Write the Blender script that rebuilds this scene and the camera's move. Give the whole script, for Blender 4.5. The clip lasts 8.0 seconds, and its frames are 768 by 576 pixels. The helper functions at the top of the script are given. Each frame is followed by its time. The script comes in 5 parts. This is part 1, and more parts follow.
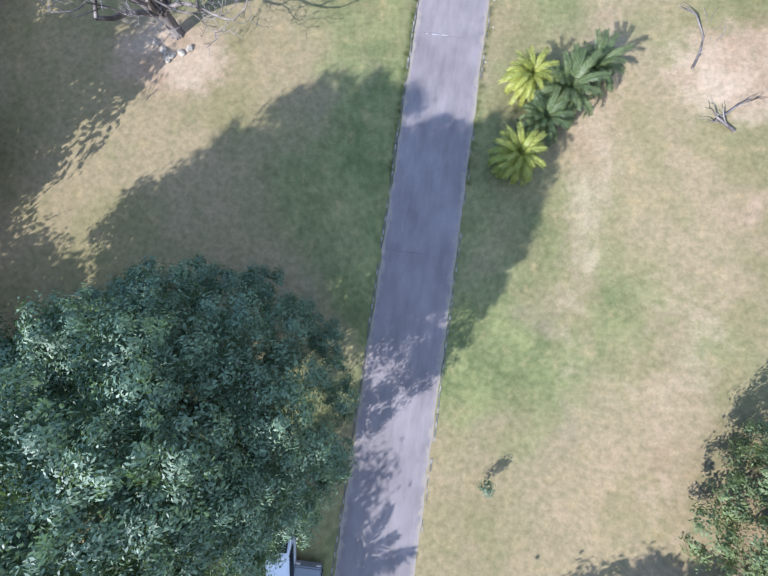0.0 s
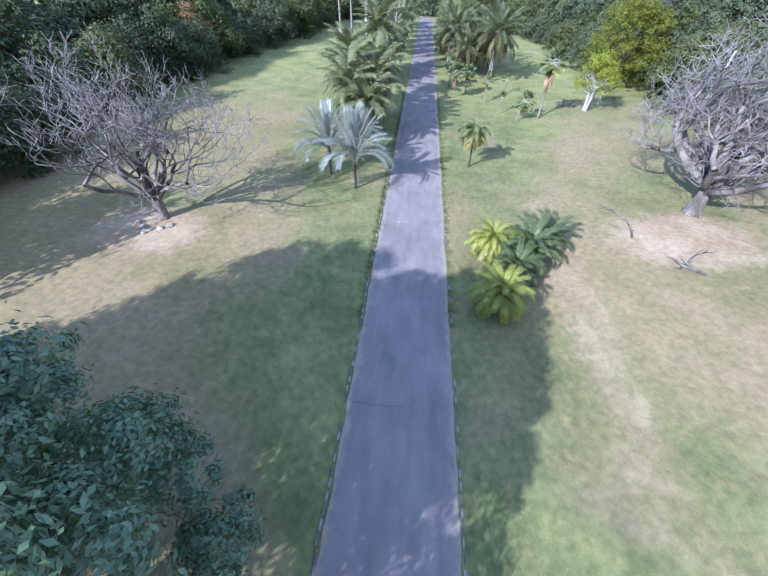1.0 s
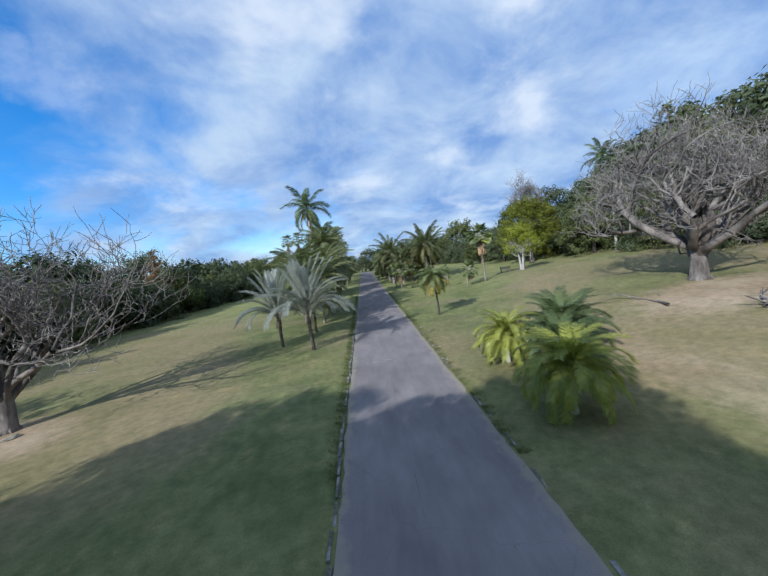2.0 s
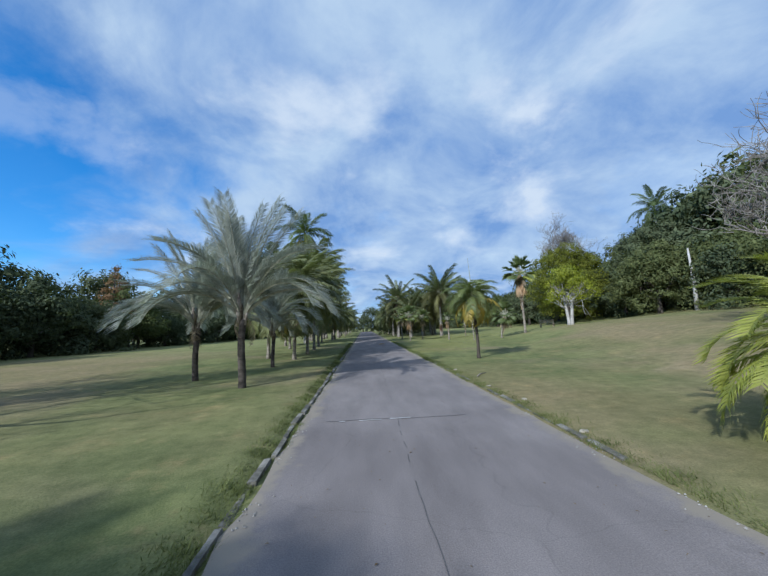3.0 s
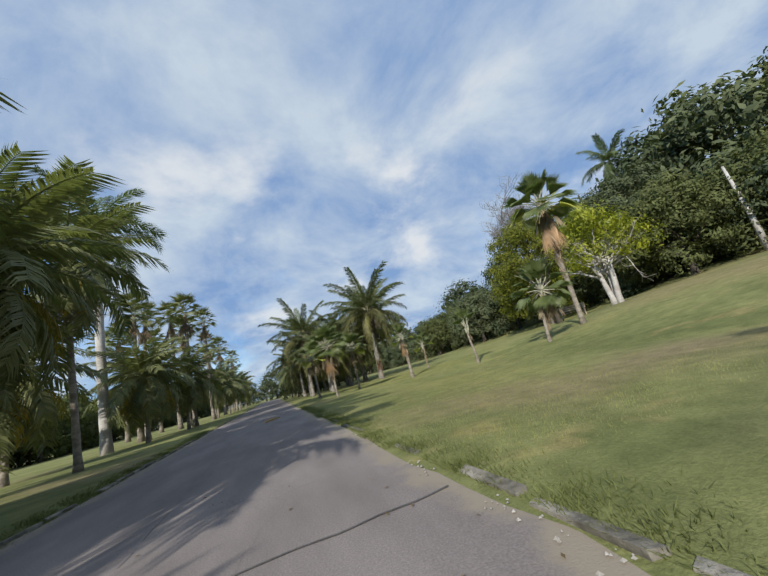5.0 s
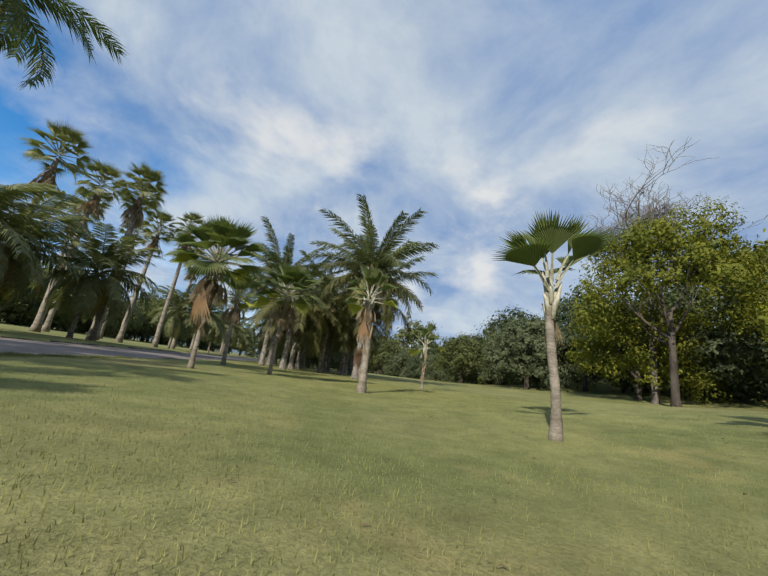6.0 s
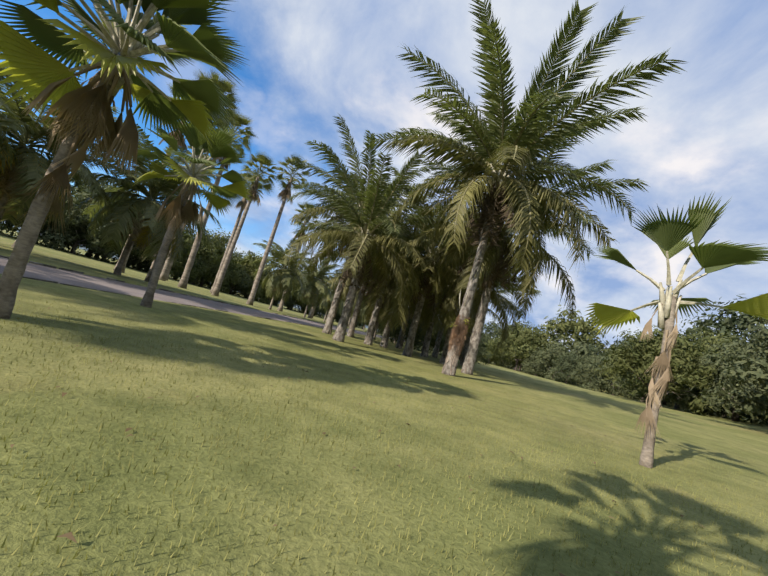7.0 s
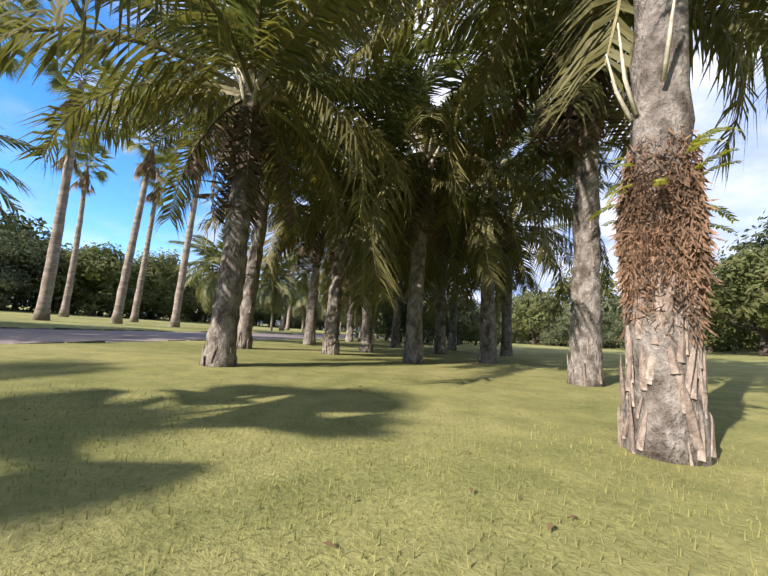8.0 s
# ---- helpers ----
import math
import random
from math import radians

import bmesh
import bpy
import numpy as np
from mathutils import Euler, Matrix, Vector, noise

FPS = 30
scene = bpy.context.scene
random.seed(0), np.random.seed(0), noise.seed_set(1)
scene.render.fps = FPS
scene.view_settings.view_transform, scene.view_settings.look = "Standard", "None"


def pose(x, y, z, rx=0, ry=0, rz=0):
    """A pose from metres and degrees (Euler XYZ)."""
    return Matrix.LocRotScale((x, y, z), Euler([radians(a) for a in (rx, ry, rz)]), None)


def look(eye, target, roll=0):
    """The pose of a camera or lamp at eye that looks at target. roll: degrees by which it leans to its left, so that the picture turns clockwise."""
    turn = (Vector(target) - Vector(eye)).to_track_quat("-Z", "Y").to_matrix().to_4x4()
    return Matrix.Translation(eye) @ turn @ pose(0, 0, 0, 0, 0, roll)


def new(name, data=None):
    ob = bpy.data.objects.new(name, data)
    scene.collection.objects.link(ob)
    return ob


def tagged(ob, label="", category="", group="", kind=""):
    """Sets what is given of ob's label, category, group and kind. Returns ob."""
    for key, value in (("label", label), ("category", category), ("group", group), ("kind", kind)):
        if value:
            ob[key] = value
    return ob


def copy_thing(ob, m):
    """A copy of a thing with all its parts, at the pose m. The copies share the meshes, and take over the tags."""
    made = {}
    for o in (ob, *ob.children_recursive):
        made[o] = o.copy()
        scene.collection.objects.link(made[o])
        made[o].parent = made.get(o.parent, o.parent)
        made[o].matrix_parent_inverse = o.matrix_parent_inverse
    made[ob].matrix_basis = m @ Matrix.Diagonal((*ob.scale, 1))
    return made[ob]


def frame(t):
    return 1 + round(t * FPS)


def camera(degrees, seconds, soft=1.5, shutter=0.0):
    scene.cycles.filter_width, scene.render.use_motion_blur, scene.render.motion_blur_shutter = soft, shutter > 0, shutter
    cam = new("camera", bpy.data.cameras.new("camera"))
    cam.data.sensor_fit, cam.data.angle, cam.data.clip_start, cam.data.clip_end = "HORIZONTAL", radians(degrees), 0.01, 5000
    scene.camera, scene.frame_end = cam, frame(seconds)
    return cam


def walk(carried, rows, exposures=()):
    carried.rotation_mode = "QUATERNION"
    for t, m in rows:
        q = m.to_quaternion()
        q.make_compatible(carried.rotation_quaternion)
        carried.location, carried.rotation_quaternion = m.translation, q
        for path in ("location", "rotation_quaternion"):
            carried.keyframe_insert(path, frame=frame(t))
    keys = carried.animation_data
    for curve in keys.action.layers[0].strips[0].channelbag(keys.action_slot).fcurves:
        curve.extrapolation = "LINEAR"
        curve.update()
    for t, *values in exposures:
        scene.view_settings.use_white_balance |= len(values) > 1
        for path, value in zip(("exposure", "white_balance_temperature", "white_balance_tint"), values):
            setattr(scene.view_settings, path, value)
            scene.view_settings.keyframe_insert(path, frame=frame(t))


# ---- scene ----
cam = camera(97.3, 8.0)
PATH = [
    (0.0, -1.532, 4.672, 21.920, 4.67, 0.39, 8.33),
    (0.5, -2.319, 2.965, 18.563, 27.82, -0.76, 7.37),
    (1.0, -0.648, 1.531, 14.529, 46.24, -2.50, 5.62),
    (1.5, -0.839, 1.930, 9.798, 65.11, 2.50, 1.57),
    (2.0, -1.056, 5.422, 5.832, 84.91, 7.62, -3.73),
    (2.2, -1.374, 7.475, 4.519, 89.97, 7.17, -4.56),
    (3.3, -0.748, 20.075, 1.846, 96.76, 0.39, -2.72),
    (3.5, -0.535, 21.960, 1.875, 96.42, -0.27, -2.85),
    (4.0, -0.375, 27.551, 2.097, 96.52, 11.11, -8.54),
    (4.2, -0.447, 29.618, 1.988, 98.38, 18.33, -12.87),
    (5.3, 2.844, 41.812, 0.767, 104.49, 10.45, -20.08),
    (5.5, 4.382, 44.129, 0.696, 105.83, 5.72, -18.63),
    (5.8, 6.535, 47.570, 0.737, 105.44, -1.50, -16.42),
    (5.9, 7.132, 48.745, 0.738, 104.76, -5.55, -15.84),
    (6.0, 7.731, 49.792, 0.665, 104.42, -8.09, -14.34),
    (6.3, 9.325, 53.455, 0.669, 99.85, -18.82, -0.99),
    (6.5, 10.011, 55.457, 0.682, 98.52, -18.00, 2.86),
    (6.7, 10.706, 57.709, 0.694, 98.09, -14.85, 6.61),
    (6.9, 10.895, 59.471, 0.992, 96.83, -14.94, 9.07),
    (7.0, 10.850, 60.327, 0.903, 97.54, -15.32, 8.78),
    (7.2, 11.011, 62.580, 0.837, 97.42, -14.08, 10.09),
    (7.5, 10.593, 65.003, 1.194, 96.47, -10.31, 8.69),
    (7.8, 10.211, 68.115, 0.937, 96.92, -5.37, 8.76),
    (8.0, 10.070, 69.533, 0.733, 97.55, -4.25, 8.37),
]
walk(cam, [(t, pose(*p)) for t, *p in PATH],
     exposures=((0.0, 1.09, 5330, 17), (0.5, 1.15, 5180, 18), (1.0, 1.1, 4950, 18), (1.5, 0.55, 5300, 14), (2.0, 0.14, 5480, 8), (3.5, 0.03, 5380, 6), (4.2, 0.06, 5580, 7), (5.3, 0.08, 6500, 8), (6.0, 0.08, 6600, 8), (6.5, 0.25, 6650, 10), (7.0, 0.36, 6850, 14), (7.5, 0.76, 7100, 17), (8.0, 1.0, 6750, 20)))

# ---------------------------------------------------------------- light
SUN_AZ, SUN_EL = 40.0, 30.0        # shadows fall towards this bearing (from +y to +x)
world = bpy.data.worlds.new("world")
scene.world = world
world.use_nodes = True
wn, wl = world.node_tree.nodes, world.node_tree.links
wn.clear()
w_out = wn.new("ShaderNodeOutputWorld")
sky = wn.new("ShaderNodeTexSky")
sky.sky_type = "NISHITA"
sky.sun_disc = False
sky.sun_elevation = radians(SUN_EL)
sky.sun_rotation = radians(180 + SUN_AZ)
sky.air_density, sky.dust_density, sky.ozone_density = 1.0, 0.15, 4.5
w_sky = wn.new("ShaderNodeBackground")
w_sky.inputs["Strength"].default_value = 0.15
w_hue = wn.new("ShaderNodeHueSaturation")
w_hue.inputs["Saturation"].default_value, w_hue.inputs["Value"].default_value = 1.3, 1.15
wl.new(sky.outputs["Color"], w_hue.inputs["Color"])
wl.new(w_hue.outputs[0], w_sky.inputs["Color"])
# cloud layer seen on a flat sheet high above
w_tc = wn.new("ShaderNodeTexCoord")
w_sep = wn.new("ShaderNodeSeparateXYZ")
wl.new(w_tc.outputs["Generated"], w_sep.inputs[0])


def wmath(op, a, b=None, clamp=False):
    n = wn.new("ShaderNodeMath")
    n.operation, n.use_clamp = op, clamp
    for i, v in enumerate((a, b)):
        if v is None:
            continue
        if isinstance(v, (int, float)):
            n.inputs[i].default_value = v
        else:
            wl.new(v, n.inputs[i])
    return n.outputs[0]


w_z = wmath("ADD", wmath("MAXIMUM", w_sep.outputs[2], 0.0), 0.34)
w_x, w_y = wmath("DIVIDE", w_sep.outputs[0], w_z), wmath("DIVIDE", w_sep.outputs[1], w_z)
w_com = wn.new("ShaderNodeCombineXYZ")
wl.new(w_x, w_com.inputs[0]), wl.new(w_y, w_com.inputs[1])


def wnoise(scale, detail, rough, offset, dist=0.0):
    m = wn.new("ShaderNodeVectorMath")
    m.operation = "ADD"
    m.inputs[1].default_value = offset
    wl.new(w_com.outputs[0], m.inputs[0])
    n = wn.new("ShaderNodeTexNoise")
    n.inputs["Scale"].default_value, n.inputs["Detail"].default_value = scale, detail
    n.inputs["Roughness"].default_value, n.inputs["Distortion"].default_value = rough, dist
    wl.new(m.outputs[0], n.inputs["Vector"])
    return n.outputs["Fac"]


w_big, w_puff, w_fine = wnoise(0.9, 3, 0.5, (3.1, 1.7, 0)), wnoise(2.6, 12, 0.60, (0.4, 5.2, 0), 0.35), wnoise(2.3, 12, 0.60, (7.7, 2.1, 3), 0.3)
# thicker cover ahead and towards +x, clearer towards -x
w_side = wn.new("ShaderNodeMapRange")
w_side.interpolation_type = "SMOOTHSTEP"
for k, v in (("From Min", -0.80), ("From Max", -0.20), ("To Min", -0.22), ("To Max", 0.13)):
    w_side.inputs[k].default_value = v
wl.new(w_sep.outputs[0], w_side.inputs["Value"])
w_lean = w_side.outputs[0]
w_sum = wmath("ADD", wmath("ADD", wmath("MULTIPLY", w_big, 0.75), wmath("MULTIPLY", w_puff, 0.55)), w_lean)
w_ramp = wn.new("ShaderNodeMapRange")
w_ramp.interpolation_type = "SMOOTHSTEP"
for k, v in (("From Min", 0.42), ("From Max", 0.74), ("To Min", 0.05), ("To Max", 0.97)):
    w_ramp.inputs[k].default_value = v
wl.new(w_sum, w_ramp.inputs["Value"])
w_col = wn.new("ShaderNodeMixRGB")
w_col.inputs[1].default_value, w_col.inputs[2].default_value = (0.32, 0.48, 0.80, 1), (0.79, 0.89, 1.0, 1)
w_tone = wn.new("ShaderNodeMapRange")
w_tone.inputs["From Min"].default_value, w_tone.inputs["From Max"].default_value = 0.36, 0.64
wl.new(w_fine, w_tone.inputs["Value"])
wl.new(w_tone.outputs[0], w_col.inputs[0])
w_cloud = wn.new("ShaderNodeBackground")
w_cloud.inputs["Strength"].default_value = 0.70
# a thin even veil that thins out towards -x, and white heaps in it
w_veil = wn.new("ShaderNodeMapRange")
w_veil.interpolation_type = "SMOOTHSTEP"
for k, v in (("From Min", -0.70), ("From Max", 0.25), ("To Min", 0.0), ("To Max", 0.92)):
    w_veil.inputs[k].default_value = v
wl.new(w_sep.outputs[0], w_veil.inputs["Value"])
w_heap = wn.new("ShaderNodeMapRange")
w_heap.interpolation_type = "SMOOTHSTEP"
for k, v in (("From Min", 0.53), ("From Max", 0.70), ("To Min", 0.0), ("To Max", 0.9)):
    w_heap.inputs[k].default_value = v
wl.new(wnoise(1.9, 14, 0.56, (2.2, 8.3, 1), 0.25), w_heap.inputs["Value"])
w_white = wn.new("ShaderNodeMixRGB")
w_white.inputs[2].default_value = (1.05, 1.06, 1.08, 1)
wl.new(w_heap.outputs[0], w_white.inputs[0]), wl.new(w_col.outputs[0], w_white.inputs[1])
wl.new(w_white.outputs[0], w_cloud.inputs["Color"])
w_cover = wmath("MAXIMUM", wmath("MAXIMUM", w_ramp.outputs[0], w_veil.outputs[0]), wmath("MULTIPLY", w_heap.outputs[0], wmath("ADD", w_veil.outputs[0], 0.35)), True)
w_mix = wn.new("ShaderNodeMixShader")
wl.new(w_cover, w_mix.inputs[0])
wl.new(w_sky.outputs[0], w_mix.inputs[1]), wl.new(w_cloud.outputs[0], w_mix.inputs[2])
wl.new(w_mix.outputs[0], w_out.inputs[0])

sun_data = bpy.data.lights.new("sun", "SUN")
sun_data.energy, sun_data.angle, sun_data.color = 5.0, radians(0.53), (1.0, 0.93, 0.82)
sun = new("sun", sun_data)
a, e = radians(SUN_AZ), radians(SUN_EL)
SUN_DIR = Vector((math.sin(a) * math.cos(e), math.cos(a) * math.cos(e), -math.sin(e)))
sun.matrix_world = look((-40, -50, 60), Vector((-40, -50, 60)) + SUN_DIR)

# ---------------------------------------------------------------- materials
def material(name, rough=0.8, spec=0.3):
    m = bpy.data.materials.new(name)
    m.use_nodes = True
    b = m.node_tree.nodes["Principled BSDF"]
    b.inputs["Roughness"].default_value = rough
    b.inputs["Specular IOR Level"].default_value = spec
    return m, m.node_tree.nodes, m.node_tree.links, b


def ramp(nodes, stops):
    r = nodes.new("ShaderNodeValToRGB")
    while len(r.color_ramp.elements) < len(stops):
        r.color_ramp.elements.new(0.5)
    for el, (p, c) in zip(r.color_ramp.elements, stops):
        el.position, el.color = p, (*c, 1)
    return r


def noise_tex(nodes, links, scale, detail=4, rough=0.55, coord="Object", stretch=None):
    tc = nodes.new("ShaderNodeTexCoord")
    n = nodes.new("ShaderNodeTexNoise")
    n.inputs["Scale"].default_value, n.inputs["Detail"].default_value, n.inputs["Roughness"].default_value = scale, detail, rough
    src = tc.outputs[coord]
    if stretch:
        mp = nodes.new("ShaderNodeMapping")
        mp.inputs["Scale"].default_value = stretch
        links.new(src, mp.inputs["Vector"])
        src = mp.outputs[0]
    links.new(src, n.inputs["Vector"])
    return n.outputs["Fac"]


def mix(nodes, links, fac, a, b, blend="MIX"):
    n = nodes.new("ShaderNodeMixRGB")
    n.blend_type = blend
    for i, v in enumerate((fac, a, b)):
        if isinstance(v, (int, float)):
            n.inputs[i].default_value = v
        elif isinstance(v, tuple):
            n.inputs[i].default_value = (*v, 1)
        else:
            links.new(v, n.inputs[i])
    return n.outputs[0]


def bump(nodes, links, b, height, strength, distance):
    n = nodes.new("ShaderNodeBump")
    n.inputs["Strength"].default_value, n.inputs["Distance"].default_value = strength, distance
    links.new(height, n.inputs["Height"])
    links.new(n.outputs[0], b.inputs["Normal"])


def remap(nodes, links, v, lo, hi):
    n = nodes.new("ShaderNodeMapRange")
    n.interpolation_type = "SMOOTHSTEP"
    n.inputs["From Min"].default_value, n.inputs["From Max"].default_value = lo, hi
    links.new(v, n.inputs["Value"])
    return n.outputs[0]


def two_scale(name, dark, light, big, small, rough=0.85, relief=0.4, depth=0.02, stretch=None, spec=0.25, vary=False):
    """A surface whose colour wanders between two tones at a large and a small scale."""
    m, n, l, b = material(name, rough, spec)
    f1, f2 = noise_tex(n, l, big, 4, stretch=stretch), noise_tex(n, l, small, 5, 0.65, stretch=stretch)
    c = mix(n, l, remap(n, l, f1, 0.3, 0.7), dark, light)
    k = ramp(n, [(0.25, (0.55, 0.55, 0.55)), (0.75, (1.25, 1.25, 1.25))])
    l.new(f2, k.inputs[0])
    c = mix(n, l, 1.0, c, k.outputs[0], "MULTIPLY")
    if vary:
        info, tone = n.new("ShaderNodeObjectInfo"), ramp(n, [(0.0, (0.75, 0.70, 0.66)), (0.45, (0.95, 0.90, 0.87)), (0.8, (1.05, 1.02, 0.98)), (1.0, (1.25, 1.23, 1.19))])
        l.new(info.outputs["Random"], tone.inputs[0])
        c = mix(n, l, 1.0, c, tone.outputs[0], "MULTIPLY")
    l.new(c, b.inputs["Base Color"])
    bump(n, l, b, f2, relief, depth)
    return m


def leaf_material(name, dark, light, rough=0.45, glow=0.35, spec=0.35, through_tint=(1.2, 1.3, 0.6)):
    """Leaves: each differs a little; light also passes through them."""
    m, n, l, b = material(name, rough, spec)
    geo, info = n.new("ShaderNodeNewGeometry"), n.new("ShaderNodeObjectInfo")
    add = n.new("ShaderNodeMath")
    add.operation = "MULTIPLY_ADD"
    add.inputs[1].default_value = 0.55
    l.new(geo.outputs["Random Per Island"], add.inputs[0])
    half = n.new("ShaderNodeMath")
    half.operation = "MULTIPLY"
    half.inputs[1].default_value = 0.45
    l.new(info.outputs["Random"], half.inputs[0])
    l.new(half.outputs[0], add.inputs[2])
    f = noise_tex(n, l, 1.3, 3)
    c = mix(n, l, add.outputs[0], dark, light)
    k = ramp(n, [(0.3, (0.75, 0.75, 0.75)), (0.7, (1.2, 1.2, 1.15))])
    l.new(f, k.inputs[0])
    c = mix(n, l, 1.0, c, k.outputs[0], "MULTIPLY")
    l.new(c, b.inputs["Base Color"])
    tr = n.new("ShaderNodeBsdfTranslucent")
    l.new(mix(n, l, 1.0, c, through_tint, "MULTIPLY"), tr.inputs["Color"])
    ms = n.new("ShaderNodeMixShader")
    ms.inputs[0].default_value = glow
    l.new(b.outputs[0], ms.inputs[1]), l.new(tr.outputs[0], ms.inputs[2])
    l.new(ms.outputs[0], n["Material Output"].inputs[0])
    return m


def lawn_material():
    m, n, l, b = material("lawn", 0.95, 0.1)
    big, mid, small, tiny = (noise_tex(n, l, s, d, r) for s, d, r in ((0.055, 4, 0.6), (0.32, 4, 0.6), (2.6, 5, 0.7), (38.0, 4, 0.7)))
    # x decides how dry the turf is: greener by the road, straw and bare earth out on the slope
    tc, sep = n.new("ShaderNodeTexCoord"), n.new("ShaderNodeSeparateXYZ")
    l.new(tc.outputs["Object"], sep.inputs[0])
    patch = noise_tex(n, l, 0.13, 3, 0.55)
    green = mix(n, l, remap(n, l, mid, 0.32, 0.68), (0.126, 0.143, 0.061), (0.220, 0.222, 0.099))
    green = mix(n, l, remap(n, l, patch, 0.50, 0.70), green, (0.235, 0.190, 0.125))
    straw = mix(n, l, remap(n, l, patch, 0.35, 0.62), (0.215, 0.182, 0.094), (0.275, 0.214, 0.128))
    slope = n.new("ShaderNodeMapRange")
    slope.inputs["From Min"].default_value, slope.inputs["From Max"].default_value = 3.0, 16.0
    slope.inputs["To Min"].default_value, slope.inputs["To Max"].default_value = 0.0, 0.13
    l.new(sep.outputs[0], slope.inputs["Value"])
    far = n.new("ShaderNodeMapRange")
    far.inputs["From Min"].default_value, far.inputs["From Max"].default_value = 30.0, 60.0
    far.inputs["To Min"].default_value, far.inputs["To Max"].default_value = 0.0, -0.20
    l.new(sep.outputs[1], far.inputs["Value"])
    s = n.new("ShaderNodeMath")
    l.new(big, s.inputs[0]), l.new(slope.outputs[0], s.inputs[1])
    s2 = n.new("ShaderNodeMath")
    l.new(s.outputs[0], s2.inputs[0]), l.new(far.outputs[0], s2.inputs[1])
    # drier again on the far side of the west lawn
    west = n.new("ShaderNodeMapRange")
    west.inputs["From Min"].default_value, west.inputs["From Max"].default_value = -7.0, -16.0
    west.inputs["To Min"].default_value, west.inputs["To Max"].default_value = 0.0, 0.16
    l.new(sep.outputs[0], west.inputs["Value"])
    s4 = n.new("ShaderNodeMath")
    l.new(s2.outputs[0], s4.inputs[0]), l.new(west.outputs[0], s4.inputs[1])
    c = mix(n, l, remap(n, l, s4.outputs[0], 0.42, 0.64), green, straw)
    earth = mix(n, l, remap(n, l, mid, 0.3, 0.7), (0.305, 0.215, 0.138), (0.352, 0.252, 0.170))
    s3 = n.new("ShaderNodeMath")
    s3.operation = "MULTIPLY_ADD"
    s3.inputs[1].default_value = 0.35
    l.new(mid, s3.inputs[0]), l.new(s2.outputs[0], s3.inputs[2])
    c = mix(n, l, remap(n, l, s3.outputs[0], 0.80, 0.98), c, earth)
    worn = noise_tex(n, l, 0.75, 6, 0.68)
    c = mix(n, l, remap(n, l, worn, 0.54, 0.72), c, mix(n, l, 0.55, c, (0.345, 0.255, 0.135)))
    lush = noise_tex(n, l, 0.5, 6, 0.66, stretch=(1.0, 0.55, 1.0))
    c = mix(n, l, remap(n, l, lush, 0.55, 0.74), c, mix(n, l, 0.34, c, (0.135, 0.155, 0.058)))
    # trodden bare earth under the leafless trees and along a worn track
    rag = noise_tex(n, l, 0.9, 5, 0.65)
    for ex, ey, rx, ry in ((-18.8, 20.2, 3.6, 2.6), (19.5, 23.5, 4.5, 3.0), (10.4, 17.0, 2.0, 17.0), (16.5, 2.0, 3.0, 10.0)):
        gap, size = n.new("ShaderNodeVectorMath"), n.new("ShaderNodeVectorMath")
        gap.operation, gap.inputs[1].default_value = "SUBTRACT", (ex, ey, 0)
        l.new(tc.outputs["Object"], gap.inputs[0])
        flat = n.new("ShaderNodeVectorMath")
        flat.operation, flat.inputs[1].default_value = "MULTIPLY", (1 / rx, 1 / ry, 0)
        size.operation = "LENGTH"
        l.new(gap.outputs[0], flat.inputs[0]), l.new(flat.outputs[0], size.inputs[0])
        edge = n.new("ShaderNodeMath")
        edge.operation = "MULTIPLY_ADD"
        edge.inputs[1].default_value = 2.2 if ry > 5 else 1.3
        l.new(rag, edge.inputs[0]), l.new(size.outputs["Value"], edge.inputs[2])
        inside = n.new("ShaderNodeMath")
        inside.operation = "MULTIPLY_ADD"
        inside.inputs[1].default_value, inside.inputs[2].default_value = -(0.85 if ry < 5 else 0.42), 0.85 if ry < 5 else 0.42
        l.new(remap(n, l, edge.outputs[0], 1.35, 2.1), inside.inputs[0])
        c = mix(n, l, inside.outputs[0], c, mix(n, l, remap(n, l, mid, 0.3, 0.7), (0.33, 0.225, 0.155), (0.46, 0.345, 0.26)))
    # sunnier look of the far lawn, put into the turf colour as lighter yellow
    sun_y = n.new("ShaderNodeMapRange")
    sun_y.inputs["From Min"].default_value, sun_y.inputs["From Max"].default_value = 42.0, 68.0
    l.new(sep.outputs[1], sun_y.inputs["Value"])
    gold = mix(n, l, remap(n, l, mid, 0.32, 0.68), (0.205, 0.218, 0.086), (0.295, 0.285, 0.130))
    part_gold = n.new("ShaderNodeMath")
    part_gold.operation = "MULTIPLY"
    part_gold.inputs[1].default_value = 0.75
    l.new(sun_y.outputs[0], part_gold.inputs[0])
    c = mix(n, l, part_gold.outputs[0], c, gold)
    k = ramp(n, [(0.25, (0.62, 0.67, 0.60)), (0.75, (1.24, 1.22, 1.18))])
    l.new(small, k.inputs[0])
    c = mix(n, l, 1.0, c, k.outputs[0], "MULTIPLY")
    k2 = ramp(n, [(0.3, (0.74, 0.76, 0.70)), (0.7, (1.22, 1.2, 1.15))])
    l.new(tiny, k2.inputs[0])
    l.new(mix(n, l, 1.0, c, k2.outputs[0], "MULTIPLY"), b.inputs["Base Color"])
    h = n.new("ShaderNodeMath")
    l.new(small, h.inputs[0]), l.new(tiny, h.inputs[1])
    bump(n, l, b, h.outputs[0], 0.45, 0.03)
    return m


